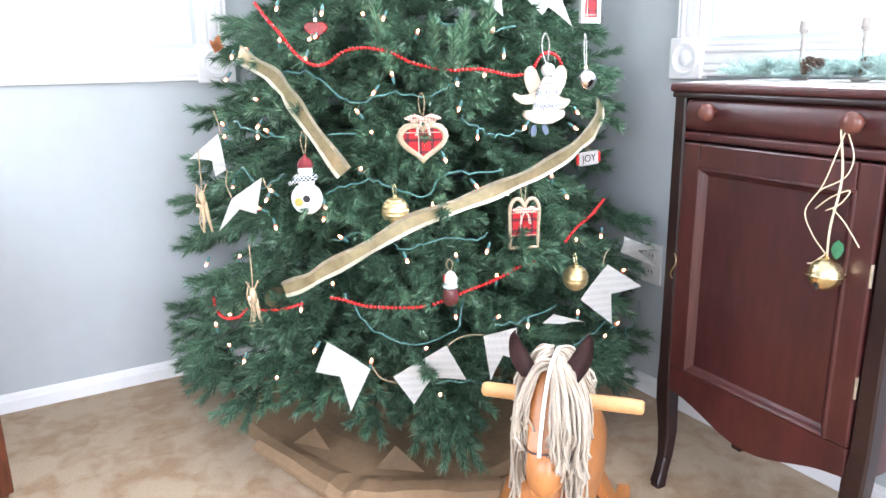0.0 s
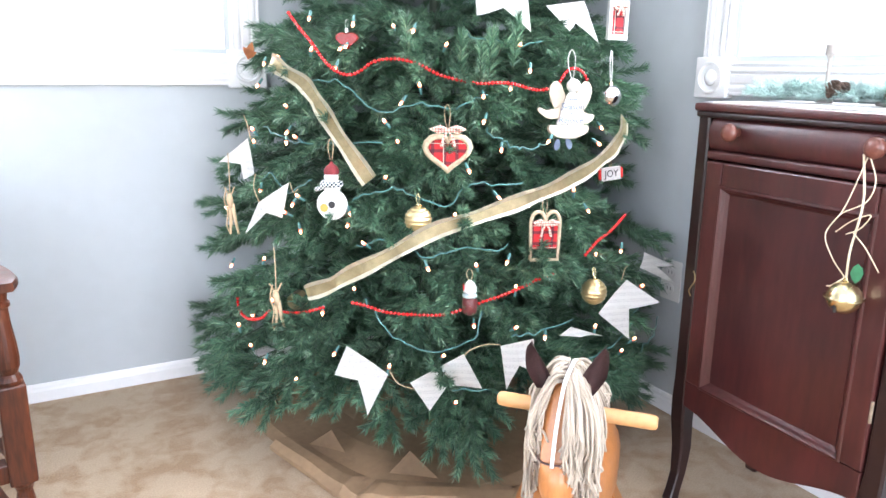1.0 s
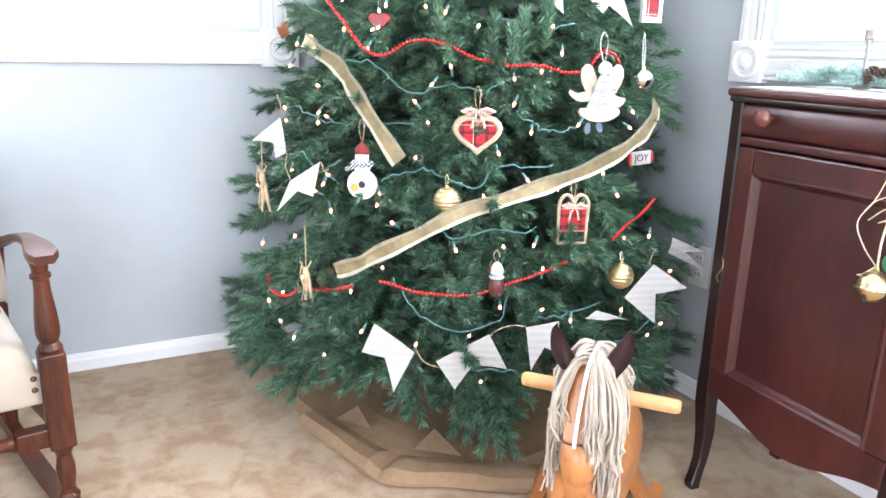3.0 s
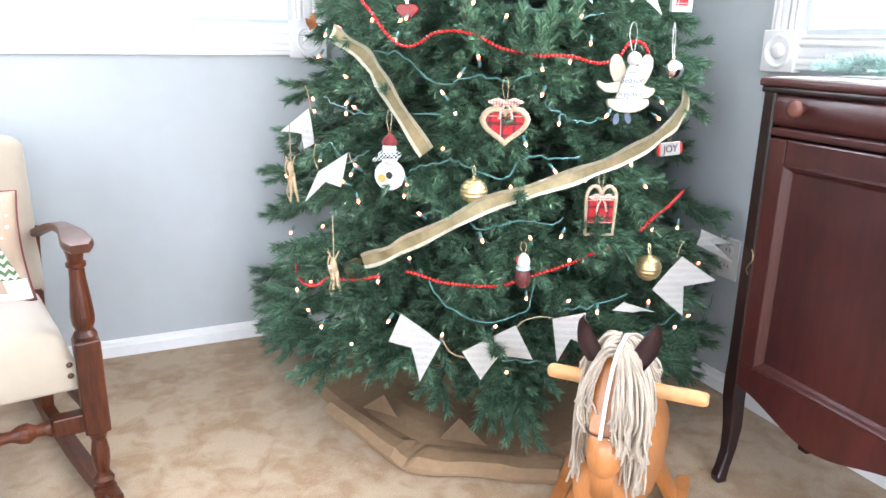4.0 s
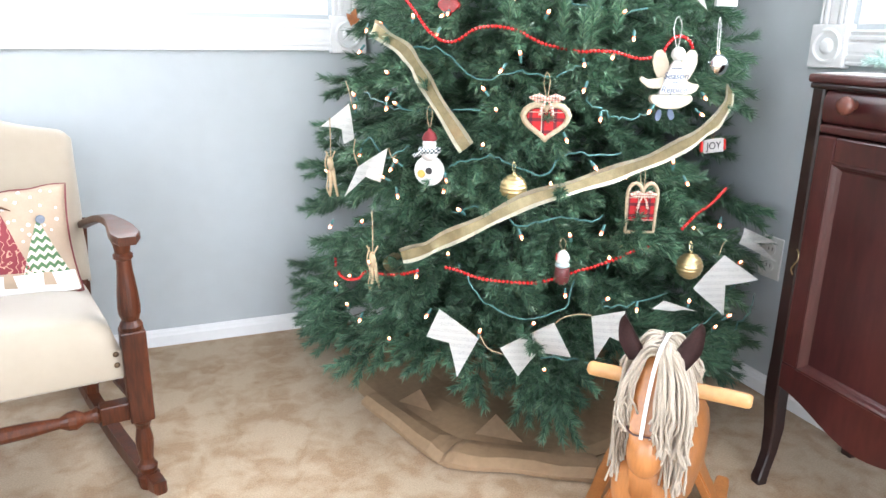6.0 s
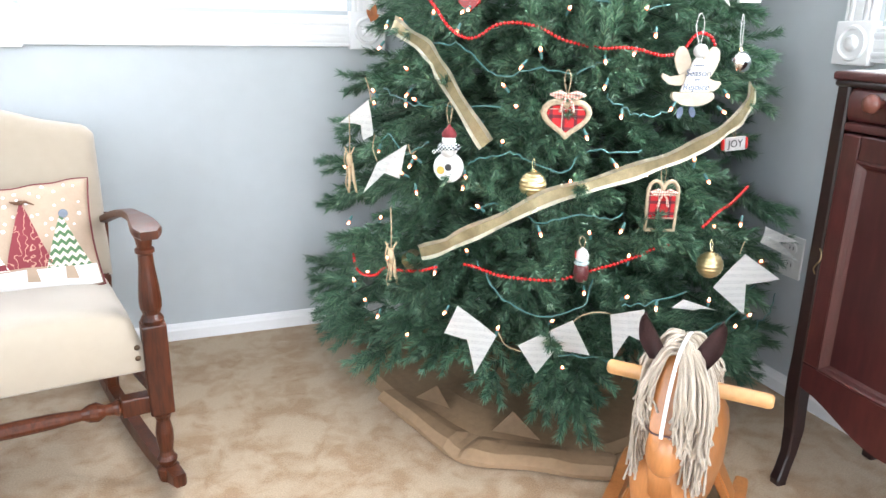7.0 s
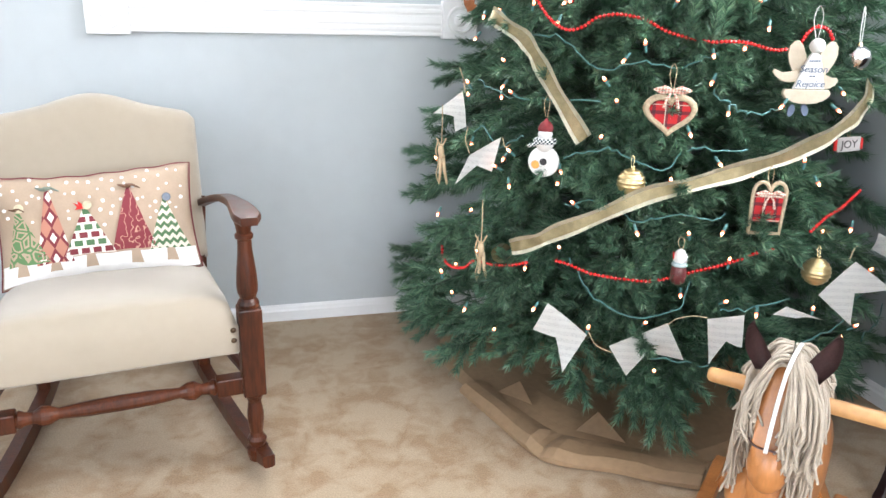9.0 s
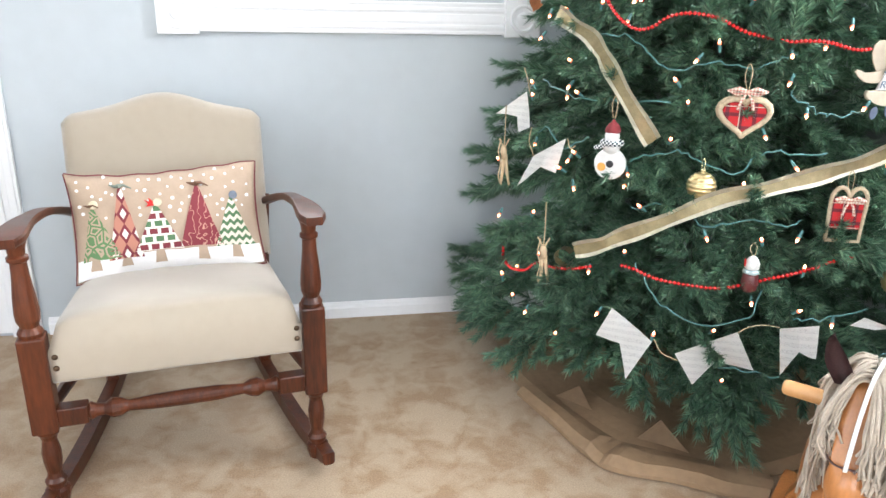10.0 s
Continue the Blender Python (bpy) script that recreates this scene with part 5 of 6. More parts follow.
def plaid(n, l, src):
    x, z = xyz(n, l, src)

    def bands(c, freq, width, shift):
        return calc(n, l, "GREATER_THAN", calc(n, l, "FRACT", calc(n, l, "ADD", calc(n, l, "MULTIPLY", c, freq), shift)), 1 - width)
    base = (0.5, 0.022, 0.026)
    dark = pick(n, l, calc(n, l, "MULTIPLY", bands(x, 38, 0.28, 0.1), 0.72), base, (0.03, 0.02, 0.03))
    dark = pick(n, l, calc(n, l, "MULTIPLY", bands(z, 38, 0.28, 0.6), 0.72), dark, (0.03, 0.02, 0.03))
    lite = pick(n, l, bands(x, 19, 0.04, 0.15), dark, (0.5, 0.44, 0.36))
    return pick(n, l, bands(z, 19, 0.035, 0.55), lite, (0.5, 0.44, 0.36))


def gingham(n, l, src):
    x, z = xyz(n, l, src)
    a = calc(n, l, "GREATER_THAN", calc(n, l, "FRACT", calc(n, l, "MULTIPLY", x, 160)), 0.5)
    b_ = calc(n, l, "GREATER_THAN", calc(n, l, "FRACT", calc(n, l, "MULTIPLY", z, 160)), 0.5)
    return pick(n, l, calc(n, l, "MULTIPLY", calc(n, l, "ADD", a, b_), 0.5), (0.7, 0.62, 0.52), (0.5, 0.2, 0.16))


def music(n, l, src):
    """Aged paper with faint printed staves."""
    x, z = xyz(n, l, src)
    s = calc(n, l, "FRACT", calc(n, l, "MULTIPLY", z, 62))
    stave = calc(n, l, "MULTIPLY", calc(n, l, "LESS_THAN", s, 0.55), calc(n, l, "GREATER_THAN", calc(n, l, "FRACT", calc(n, l, "MULTIPLY", s, 9)), 0.7))
    nz = n.new("ShaderNodeTexNoise")
    nz.inputs["Scale"].default_value = 320
    l.new(src, nz.inputs["Vector"])
    marks = calc(n, l, "MULTIPLY", calc(n, l, "GREATER_THAN", nz.outputs[0], 0.6), calc(n, l, "LESS_THAN", s, 0.6))
    ink = calc(n, l, "MULTIPLY", calc(n, l, "MAXIMUM", stave, marks), 0.3)
    st = n.new("ShaderNodeTexNoise")
    st.inputs["Scale"].default_value = 25
    l.new(src, st.inputs["Vector"])
    return pick(n, l, ink, pick(n, l, st.outputs[0], (0.87, 0.87, 0.85), (0.82, 0.82, 0.79)), (0.25, 0.25, 0.26))


def checks(n, l, src):
    x, z = xyz(n, l, src)
    a = calc(n, l, "GREATER_THAN", calc(n, l, "FRACT", calc(n, l, "MULTIPLY", x, 110)), 0.5)
    b_ = calc(n, l, "GREATER_THAN", calc(n, l, "FRACT", calc(n, l, "MULTIPLY", z, 110)), 0.5)
    return pick(n, l, calc(n, l, "ABSOLUTE", calc(n, l, "SUBTRACT", a, b_)), (0.03, 0.05, 0.06), (0.65, 0.68, 0.68))


CHECKSCARF = pattern("checked_scarf", checks)
PLAID = pattern("tartan_cloth", plaid)
GINGHAM = pattern("gingham_cloth", gingham)
MUSIC = pattern("sheet_music", music, 0.7)


def ribbon(label, pts, half, off=0.015, wave=0.004):
    """A wired ribbon lying on the boughs along pts (bearing, height)."""
    line = spline([on_tree(a, z, off) for a, z in pts], 7)
    m = Matrix.Translation(line[len(line) // 2])
    ob = empty("ribbon", m, label, "ribbon", "gold ribbons")
    inv = m.inverted()
    L, R, outs = [], [], []
    for i, p in enumerate(line):
        d = (line[min(i + 1, len(line) - 1)] - line[max(i - 1, 0)]).normalized()
        out = Vector((p.x - AX, p.y - AY, 0)).normalized()
        out = (out + Vector((-0.35, -0.5, 0.1))).normalized()
        s = d.cross(out).normalized()
        hw = half * (1 + 0.12 * math.sin(i * 0.5))
        bow = out * (wave * math.sin(i * 0.8))
        outs.append(out)
        L.append(inv @ (p + s * hw + bow))
        R.append(inv @ (p - s * hw + bow * 0.3))
    bm = bmesh.new()
    cols = []
    for a, b_ in zip(L, R):
        cols.append([bm.verts.new(a.lerp(b_, k / 6) + Vector((0, 0, 0.0006 * math.sin(k * 2.0)))) for k in range(7)])
    for a, b_ in zip(cols, cols[1:]):
        for k in range(6):
            bm.faces.new((a[k], a[k + 1], b_[k + 1], b_[k]))
    bmesh.ops.solidify(bm, geom=bm.faces[:], thickness=0.0006)
    part("band", bm, RIBBON, ob, "sheer olive gold mesh band", smooth=True)
    for A_, B_ in ((L, R), (R, L)):
        bm = bmesh.new()
        cols = [[bm.verts.new(a.lerp(b_, k) + o_ * 0.0022) for k in (-0.03, 0.2)] for a, b_, o_ in zip(A_, B_, outs)]
        for c1, c2 in zip(cols, cols[1:]):
            bm.faces.new((c1[0], c1[1], c2[1], c2[0]))
        bmesh.ops.solidify(bm, geom=bm.faces[:], thickness=0.0008)
        part("wire_edge", bm, RIBBON_EDGE, ob, "shiny pale gold wired edge", smooth=True)
    return ob


ribbon("gold wired ribbon draped down the tree boughs", [(197.3, 1.0), (203.0, 0.977), (210.0, 0.95), (213.8, 0.92), (216.9, 0.887), (222.1, 0.828), (229.0, 0.745)], 0.0175, wave=0.001)
ribbon("gold wired ribbon draped across the tree boughs", [(217.1, 0.491), (222.1, 0.514), (226.1, 0.542), (233.4, 0.586), (242.1, 0.64), (251.1, 0.671), (260.7, 0.702), (268.9, 0.726), (278.6, 0.758), (287.0, 0.79), (294.4, 0.825), (298.9, 0.869)], 0.0168, wave=0.003)


bm = bmesh.new()
bmesh.ops.create_icosphere(bm, subdivisions=1, radius=0.0046)
BEAD = bpy.data.meshes.new("bead")
bm.to_mesh(BEAD)
bm.free()
BEAD.materials.append(REDBEAD)
for face in BEAD.polygons:
    face.use_smooth = True


def beads(pts, label="red wooden bead garland strung on the tree", r=0.0046):
    line = spline([on_tree(a, z, 0.012) for a, z in pts], 10)
    m = Matrix.Translation(line[0])
    ob = empty("bead_garland", m, label, "garland", "bead garlands")
    inv = m.inverted()
    part("cord", tube([inv @ p for p in line], 0.0008, 4), REDBEAD, ob)
    need, last = 0.0, line[0]
    for p in line[1:]:
        seg = (p - last).length
        while need <= seg:
            c = last.lerp(p, need / seg)
            one = new("bead", BEAD)
            one.parent = ob
            one.matrix_local = Matrix.Translation(inv @ c) @ Matrix.Rotation(need * 900, 4, "Z")
            need += r * 1.95
        need -= seg
        last = p
    return ob


for pts in ([(201.4, 1.107), (206.8, 1.068), (211.3, 1.036), (215.4, 0.999), (218.9, 0.977), (222.0, 0.969), (224.8, 0.976), (228.1, 0.997), (232.8, 1.004), (238.2, 0.995), (243.4, 0.972), (248.0, 0.961), (252.5, 0.954), (256.4, 0.956), (260.5, 0.954), (266.2, 0.941), (270.1, 0.943)],
            [(272.9, 0.945), (274.1, 0.966), (277.4, 0.988), (281.2, 0.983), (283.0, 0.961)],
            [(227.0, 0.481), (229.4, 0.478), (234.0, 0.466), (240.5, 0.463), (244.8, 0.465), (248.0, 0.475), (252.4, 0.491), (255.8, 0.501), (260.5, 0.517), (263.0, 0.528), (267.5, 0.537)],
            [(275.7, 0.568), (280.1, 0.595), (285.1, 0.612), (291.5, 0.639)],
            [(197.9, 0.438), (199.2, 0.413), (202.4, 0.401), (206.4, 0.412), (208.5, 0.434), (213.1, 0.439), (217.2, 0.448), (221.0, 0.464)]):
    beads(pts)


def flag(m_thing, parent, deg, z, facing, corners, notch=0.42, off=0.02, tilt=0.0):
    """A swallow-tailed paper pennant: the two ends of its top edge and its two tails, in its own plane."""
    m = m_thing.inverted() @ (Matrix.Translation(on_tree(deg, z, off)) @ pose(0, 0, 0, 0, 0, facing + 90) @ pose(0, 0, 0, tilt, 0, 0))
    bm = bmesh.new()
    nx, nz = 8, 8
    ph = deg * 0.7
    tl, tr, br, bl = [Vector((x, 0, zz)) for x, zz in corners]
    gr = []
    for i in range(nx + 1):
        u = i / nx
        a = tl.lerp(tr, u)
        low = bl.lerp(br, u)
        low = low.lerp(a, notch * (1 - abs(2 * u - 1)))
        col = []
        for k in range(nz + 1):
            p = a.lerp(low, k / nz)
            p.y = 0.006 * math.sin((2 * u - 1) * 1.6 + ph) * (k / nz) + 0.004 * math.cos(ph) * (2 * u - 1) ** 2
            col.append(bm.verts.new(m @ p))
        gr.append(col)
    for i in range(nx):
        for k in range(nz):
            bm.faces.new((gr[i][k], gr[i][k + 1], gr[i + 1][k + 1], gr[i + 1][k]))
    bmesh.ops.solidify(bm, geom=bm.faces[:], thickness=0.0005)
    return part("flag", bm, MUSIC, parent)


def banner(label, flags, twines):
    m = Matrix.Translation(on_tree(*flags[0][:2]))
    ob = empty("pennant_banner", m, label, "banner", "paper pennant banners")
    for f in flags:
        flag(m, ob, *f)
    for t in twines:
        part("twine", tube(spline(local_line(m, t, 0.018), 5), 0.0012, 5), TWINE, ob, "thin natural jute twine")


banner("sheet music paper pennants on twine along the low boughs",
       [(229.4, 0.327, 238.2, [(-0.026, 0.073), (0.064, 0.01), (0.018, -0.087), (-0.056, 0.002)]),
        (244.9, 0.32, 242.9, [(-0.079, 0.003), (0.036, 0.07), (0.078, -0.01), (-0.036, -0.064)]),
        (258.2, 0.359, 246.9, [(-0.042, 0.037), (0.031, 0.052), (0.037, -0.023), (-0.026, -0.068)]),
        (271.6, 0.403, 250, [(-0.05, -0.006), (-0.025, 0.014), (0.055, -0.012), (0.0, -0.012)], 0.1, 0.025)],
       [[(234.8, 0.344), (236.4, 0.318), (239.1, 0.308)], [(247.9, 0.376), (249.6, 0.392), (252.3, 0.4), (254.9, 0.397)]])
banner("sheet music paper pennants on twine at the tree's side",
       [(283.9, 0.434, 256.7, [(-0.079, -0.006), (-0.011, 0.073), (0.081, 0.011), (0.01, -0.079)], 0.5, 0.04),
        (295.8, 0.506, 262.1, [(-0.058, 0.005), (-0.049, 0.044), (0.057, -0.002), (0.053, -0.048)], 0.6, 0.062)], [[(285.6, 0.493), (287.4, 0.516), (288.9, 0.522)]])
banner("sheet music paper pennants on twine at the tree's edge",
       [(192.1, 0.754, 224.1, [(0.035, -0.024), (0.022, 0.062), (-0.06, 0.001), (0.002, -0.04)]),
        (204.9, 0.662, 229.5, [(-0.025, 0.015), (0.053, 0.065), (0.032, -0.02), (-0.062, -0.062)])], [[(188.6, 0.867), (191.8, 0.842), (194.2, 0.813)], [(198.4, 0.736), (198.6, 0.705), (201.2, 0.675)], [(210.1, 0.728), (211.3, 0.708), (212.5, 0.715)]])
banner("sheet music paper pennants on twine across the upper boughs",
       [(258.7, 1.122, 248.0, [(-0.062, 0.044), (0.053, 0.035), (0.067, -0.056), (-0.057, -0.024)]),
        (280.0, 1.097, 256.0, [(-0.073, 0.03), (0.021, 0.043), (0.066, -0.051), (-0.013, -0.024)])],
       [[(266.5, 1.16), (270, 1.145), (273.5, 1.14)]])


# ---- string lights ----
def strand(wires, bulbs, seed):
    m = Matrix.Translation(on_tree(*bulbs[0]))
    ob = empty("string_light", m, "green-corded string of small lit warm bulbs", "string lights", "string lights")
    r2 = random.Random(seed)
    for w in wires:
        kinked = [p + Vector((r2.gauss(0, 0.0022), r2.gauss(0, 0.0022), r2.gauss(0, 0.0028))) for p in spline(local_line(m, w, -0.008), 4)]
        part("cord", tube(kinked, 0.0019, 6), WIRE, ob, smooth=True)
    inv = m.inverted()
    for a, z in bulbs:
        p = inv @ on_tree(a, z, 0.004)
        way = Vector((math.cos(radians(a)) * 0.5 + r2.uniform(-0.5, 0.5), math.sin(radians(a)) * 0.5 + r2.uniform(-0.5, 0.5), r2.choice((-1, 0.9)) * r2.uniform(0.5, 1.0)))
        turn = Matrix.Translation(p) @ way.to_track_quat("Z", "Y").to_matrix().to_4x4()
        k = part("socket", lathe([(0.0022, -0.016), (0.0031, -0.014), (0.0036, -0.004), (0.0034, 0.001)], 8, turn), WIRE, ob)
        # added ring below the bulb that carries its halo colour
        part("bulb_halo", lathe([(0.0026, 0.0), (0.0036, 0.0018), (0.0037, 0.0038), (0.0026, 0.005)], 8, turn), BULB_HALO, k, "orange glowing ring standing in for the bulb's halo", smooth=True)
        part("bulb", lathe([(0.0024, 0.0045), (0.003, 0.0062), (0.0023, 0.009), (0.0005, 0.012)], 8, turn), BULB, k, "small glowing warm white bulb", smooth=True)


strand([[(209.4, 0.954), (216.0, 0.956), (221.7, 0.938), (225.8, 0.908), (231.0, 0.891), (238.6, 0.911), (243.1, 0.902), (247.8, 0.901), (251.2, 0.919), (255.3, 0.931)], [(195.2, 0.843), (202.0, 0.827), (207.5, 0.814), (214.7, 0.816), (219.4, 0.819), (230.9, 0.819)], [(248.9, 1.062), (252.6, 1.051), (259.2, 1.046), (263.9, 1.037), (270.7, 1.048)]], [(210.4, 1.02), (199.5, 1.005), (192.3, 0.995), (191.1, 0.944), (205.0, 0.893), (192.5, 0.832), (206.2, 0.841), (209.3, 0.826), (206.1, 0.818), (193.6, 0.804), (218.3, 0.987), (231.6, 0.868), (239.1, 0.944), (234.5, 0.827)], 1)
strand([[(254.1, 0.859), (255.9, 0.841), (258.6, 0.832), (261.4, 0.816), (265.8, 0.815), (269.7, 0.823)]], [(244.9, 1.032), (263.3, 1.035), (265.8, 0.987), (253.5, 0.93), (260.4, 0.947), (253.7, 0.878), (257.3, 0.816), (269.5, 0.831), (287.0, 0.854), (284.8, 0.818), (235.2, 0.915), (219.4, 1.028)], 2)
strand([[(197.9, 0.722), (201.0, 0.739), (207.0, 0.705), (210.4, 0.715), (214.3, 0.736)]], [(199.4, 0.701), (210.6, 0.682), (212.0, 0.696), (209.0, 0.656), (224.7, 0.674), (224.6, 0.649), (232.1, 0.75), (213.2, 0.625), (192.4, 0.508), (204.0, 0.541), (228.6, 0.606), (185.4, 0.63)], 3)
strand([[(224.6, 0.696), (227.1, 0.711), (232.3, 0.726), (235.5, 0.722), (240.7, 0.702), (245.6, 0.692), (248.7, 0.725), (252.1, 0.741), (258.4, 0.734), (262.5, 0.736)], [(226.3, 0.591), (231.2, 0.611), (236.2, 0.607), (238.7, 0.594), (241.4, 0.58), (244.7, 0.592), (250.7, 0.602), (255.6, 0.593), (258.1, 0.607)]], [(249.7, 0.772), (255.9, 0.713), (246.8, 0.669), (262.6, 0.695), (241.2, 0.564), (257.5, 0.574), (274.9, 0.711), (278.4, 0.669), (279.3, 0.561), (295.5, 0.448), (268.7, 0.723)], 4)
strand([[(229.1, 0.486), (232.4, 0.439), (236.1, 0.399), (242.9, 0.378), (250.2, 0.404), (251.9, 0.46)], [(245.9, 0.291), (250.8, 0.292), (256.3, 0.282)]], [(226.9, 0.507), (199.0, 0.37), (203.3, 0.408), (208.2, 0.452), (220.5, 0.453), (208.2, 0.318), (216.1, 0.292), (223.9, 0.368), (234.4, 0.343), (244.3, 0.372), (246.6, 0.272), (203.8, 0.337)], 5)
strand([[(257.7, 0.407), (262.6, 0.404), (272.1, 0.42)], [(295.8, 0.393), (291.2, 0.377), (284.8, 0.338), (275.1, 0.32)], [(293.3, 0.285), (301.4, 0.302), (308.9, 0.33)]], [(250.2, 0.44), (258.2, 0.425), (276.8, 0.394), (283.8, 0.321), (288.5, 0.335), (258.8, 0.509), (251.0, 0.563), (288.9, 0.559), (274.6, 0.313)], 6)


strand([], [(220.6, 1.032), (208.5, 1.097), (232.4, 1.072), (237.3, 1.068), (221.9, 1.083), (226.7, 0.780), (264.5, 0.402)], 7)


# ---- single ornaments ----
def ornament(name, deg, z, facing, label, off=0.02, roll=0, group="tree ornaments"):
    return empty(name, hung(deg, z, facing, off, roll), label, "ornament", group)


def loop_cord(ob, z, h, mat=TWINE, r=0.0009, w=0.008):
    part("hanging_cord", tube(spline([(-0.002, 0, z), (-w, 0.003, z + h * 0.6), (-w * 0.3, 0.006, z + h), (w * 0.6, 0.004, z + h * 0.7), (0.002, 0, z)], 5), r, 4), mat, ob)


def bow(ob, z, s, mat):
    bm = bmesh.new()
    for sx in (-1, 1):
        add_tube(bm, [(0, -0.009, z), (sx * s * 0.3, -0.012, z - s * 0.5), (sx * s * 0.42, -0.011, z - s * 1.05)], [0.0022, 0.003, 0.0035], 5)
        add_tube(bm, [(0, -0.008, z), (sx * s * 0.5, -0.012, z + 0.006), (sx * s, -0.01, z + 0.001), (sx * s * 0.6, -0.006, z - 0.005), (0, -0.006, z - 0.001)], [0.003, 0.005, 0.005, 0.004, 0.003], 6)
    part("bow", bm, mat, ob, "small checked cloth bow")


def heart_outline(s, n=28):
    pts = []
    for i in range(n):
        t = 2 * math.pi * i / n
        x = 16 * math.sin(t) ** 3
        y = 13 * math.cos(t) - 3.4 * math.cos(2 * t) - 1.6 * math.cos(3 * t) - 0.6 * math.cos(4 * t)
        pts.append((x * s / 16 * 1.08, (y * 0.9 + 2) * s / 16))
    return pts[::-1]


h = ornament("heart_ornament", 245.2, 0.806, 243.0, "red plaid heart ornament with burlap rim and bow")
part("plaid_heart", plate([(x * 0.88, z) for x, z in heart_outline(0.044)], 0.008, None, 0.003), PLAID, h, "red plaid cloth heart")
o = [(x * 0.88, -0.003, z) for x, z in heart_outline(0.05)]
bm = tube(o + [o[0]], 0.0056, 8)
add_tube(bm, [(x * 1.08, 0.004, z * 1.08) for x, _, z in o] + [(o[0][0] * 1.08, 0.004, o[0][2] * 1.08)], 0.0042, 6)
part("rim", bm, BURLAP, h, "braided burlap rim", smooth=True)
bow(h, 0.052, 0.034, GINGHAM)
loop_cord(h, 0.055, 0.05)

f = ornament("frame_ornament", 265.7, 0.624, 249.6, "arched burlap frame ornament with red plaid and bow", 0.012)
f.scale = (0.88, 1, 0.97)
arch = [(-0.036, -0.058), (0.036, -0.058), (0.038, 0.02)] + [(0.038 * math.cos(a) * 0.5 + 0.019, 0.03 + 0.026 * math.sin(a)) for a in [math.pi * k / 8 for k in range(9)]] + \
       [(0.038 * math.cos(a) * 0.5 - 0.019, 0.03 + 0.026 * math.sin(a)) for a in [math.pi * k / 8 for k in range(9)]] + [(-0.038, 0.02)]
part("plaid_panel", box((-0.034, -0.002, -0.032), (0.034, 0.002, 0.035)), PLAID, f, "red plaid cloth panel")
bm = tube([(x, -0.003, z) for x, z in arch] + [(arch[0][0], -0.003, arch[0][1])], 0.0046, 8)
part("rim", bm, BURLAP, f, "burlap wrapped arched frame", smooth=True)
bow(f, 0.03, 0.03, GINGHAM)
loop_cord(f, 0.045, 0.045)

an = ornament("angel_ornament", 275.2, 0.889, 253.2, "cream wooden angel ornament with lettered white dress", 0.018)
an.scale = (0.94, 1, 0.94)
for sx in (-1, 1):
    wing = [(0.006, 0.012), (0.014, 0.046), (0.024, 0.066), (0.034, 0.076), (0.045, 0.075), (0.053, 0.065), (0.055, 0.048), (0.05, 0.03), (0.04, 0.012), (0.028, -0.004)]
    pts = [(sx * x, z) for x, z in wing]
    part("wing", plate(pts[::-1] if sx > 0 else pts, 0.005, Matrix.Translation((0, 0.007, 0)), 0.0015), CREAMWOOD, an, "rounded cream wooden wing")
for arm in ([(-0.03, 0.016), (-0.024, -0.012), (-0.05, -0.014), (-0.064, -0.011), (-0.079, 0.0), (-0.086, 0.009), (-0.082, 0.015), (-0.073, 0.012), (-0.062, 0.006), (-0.045, 0.01)],
            [(0.02, 0.012), (0.034, 0.002), (0.046, -0.003), (0.058, -0.002), (0.062, -0.008), (0.057, -0.018), (0.046, -0.025), (0.03, -0.028), (0.022, -0.024)]):
    part("arm", plate(arm[::-1] if arm[0][0] > 0 else arm, 0.005, Matrix.Translation((0, 0.0, 0)), 0.0015), CREAMWOOD, an)
part("dress", plate([(-0.037, -0.027), (0.033, -0.027), (0.013, 0.044), (0.006, 0.052), (-0.006, 0.052), (-0.012, 0.044)], 0.010, Matrix.Translation((0, -0.003, 0)), 0.002), WHITEPAINT, an, "white dress with blue grey writing")
bm = bmesh.new()
bmesh.ops.create_icosphere(bm, subdivisions=3, radius=0.0165, matrix=Matrix.Translation((0.002, -0.004, 0.066)))
part("head", bm, WHITEPAINT, an, smooth=True)
hem = [(-0.006 + 0.053 * math.cos(a), -0.036 - 0.024 * math.sin(a)) for a in [math.pi * k / 12 for k in range(13)]] + [(-0.056, -0.028), (0.042, -0.028)]
part("hem", plate(hem[::-1], 0.013, Matrix.Translation((0, -0.004, 0)), 0.003), CREAMWOOD, an)
for body, size, x, z in (("Season", 0.022, 0.0, 0.016), ("Rejoice", 0.0215, -0.002, -0.016)):
    txt = bpy.data.curves.new("word", "FONT")
    txt.body, txt.size, txt.align_x, txt.align_y, txt.extrude, txt.shear = body, size, "CENTER", "CENTER", 0.0006, 0.2
    txt.materials.append(BLUEINK)
    word = new("lettering", txt)
    word.parent = an
    word.matrix_local = Matrix.Translation((x, -0.0088, z)) @ Matrix.Rotation(radians(90), 4, "X")
r2 = random.Random(3)
for zz, hw in ((0.034, 0.012), (0.001, 0.006)):
    bm = bmesh.new()
    x = -hw
    while x < hw - 0.002:
        w = r2.uniform(0.002, 0.005)
        add_box(bm, (x, -0.0092, zz - 0.002), (min(hw, x + w), -0.0078, zz + 0.002))
        x += w + 0.0018
    part("lettering_bar", bm, BLUEINK, an)
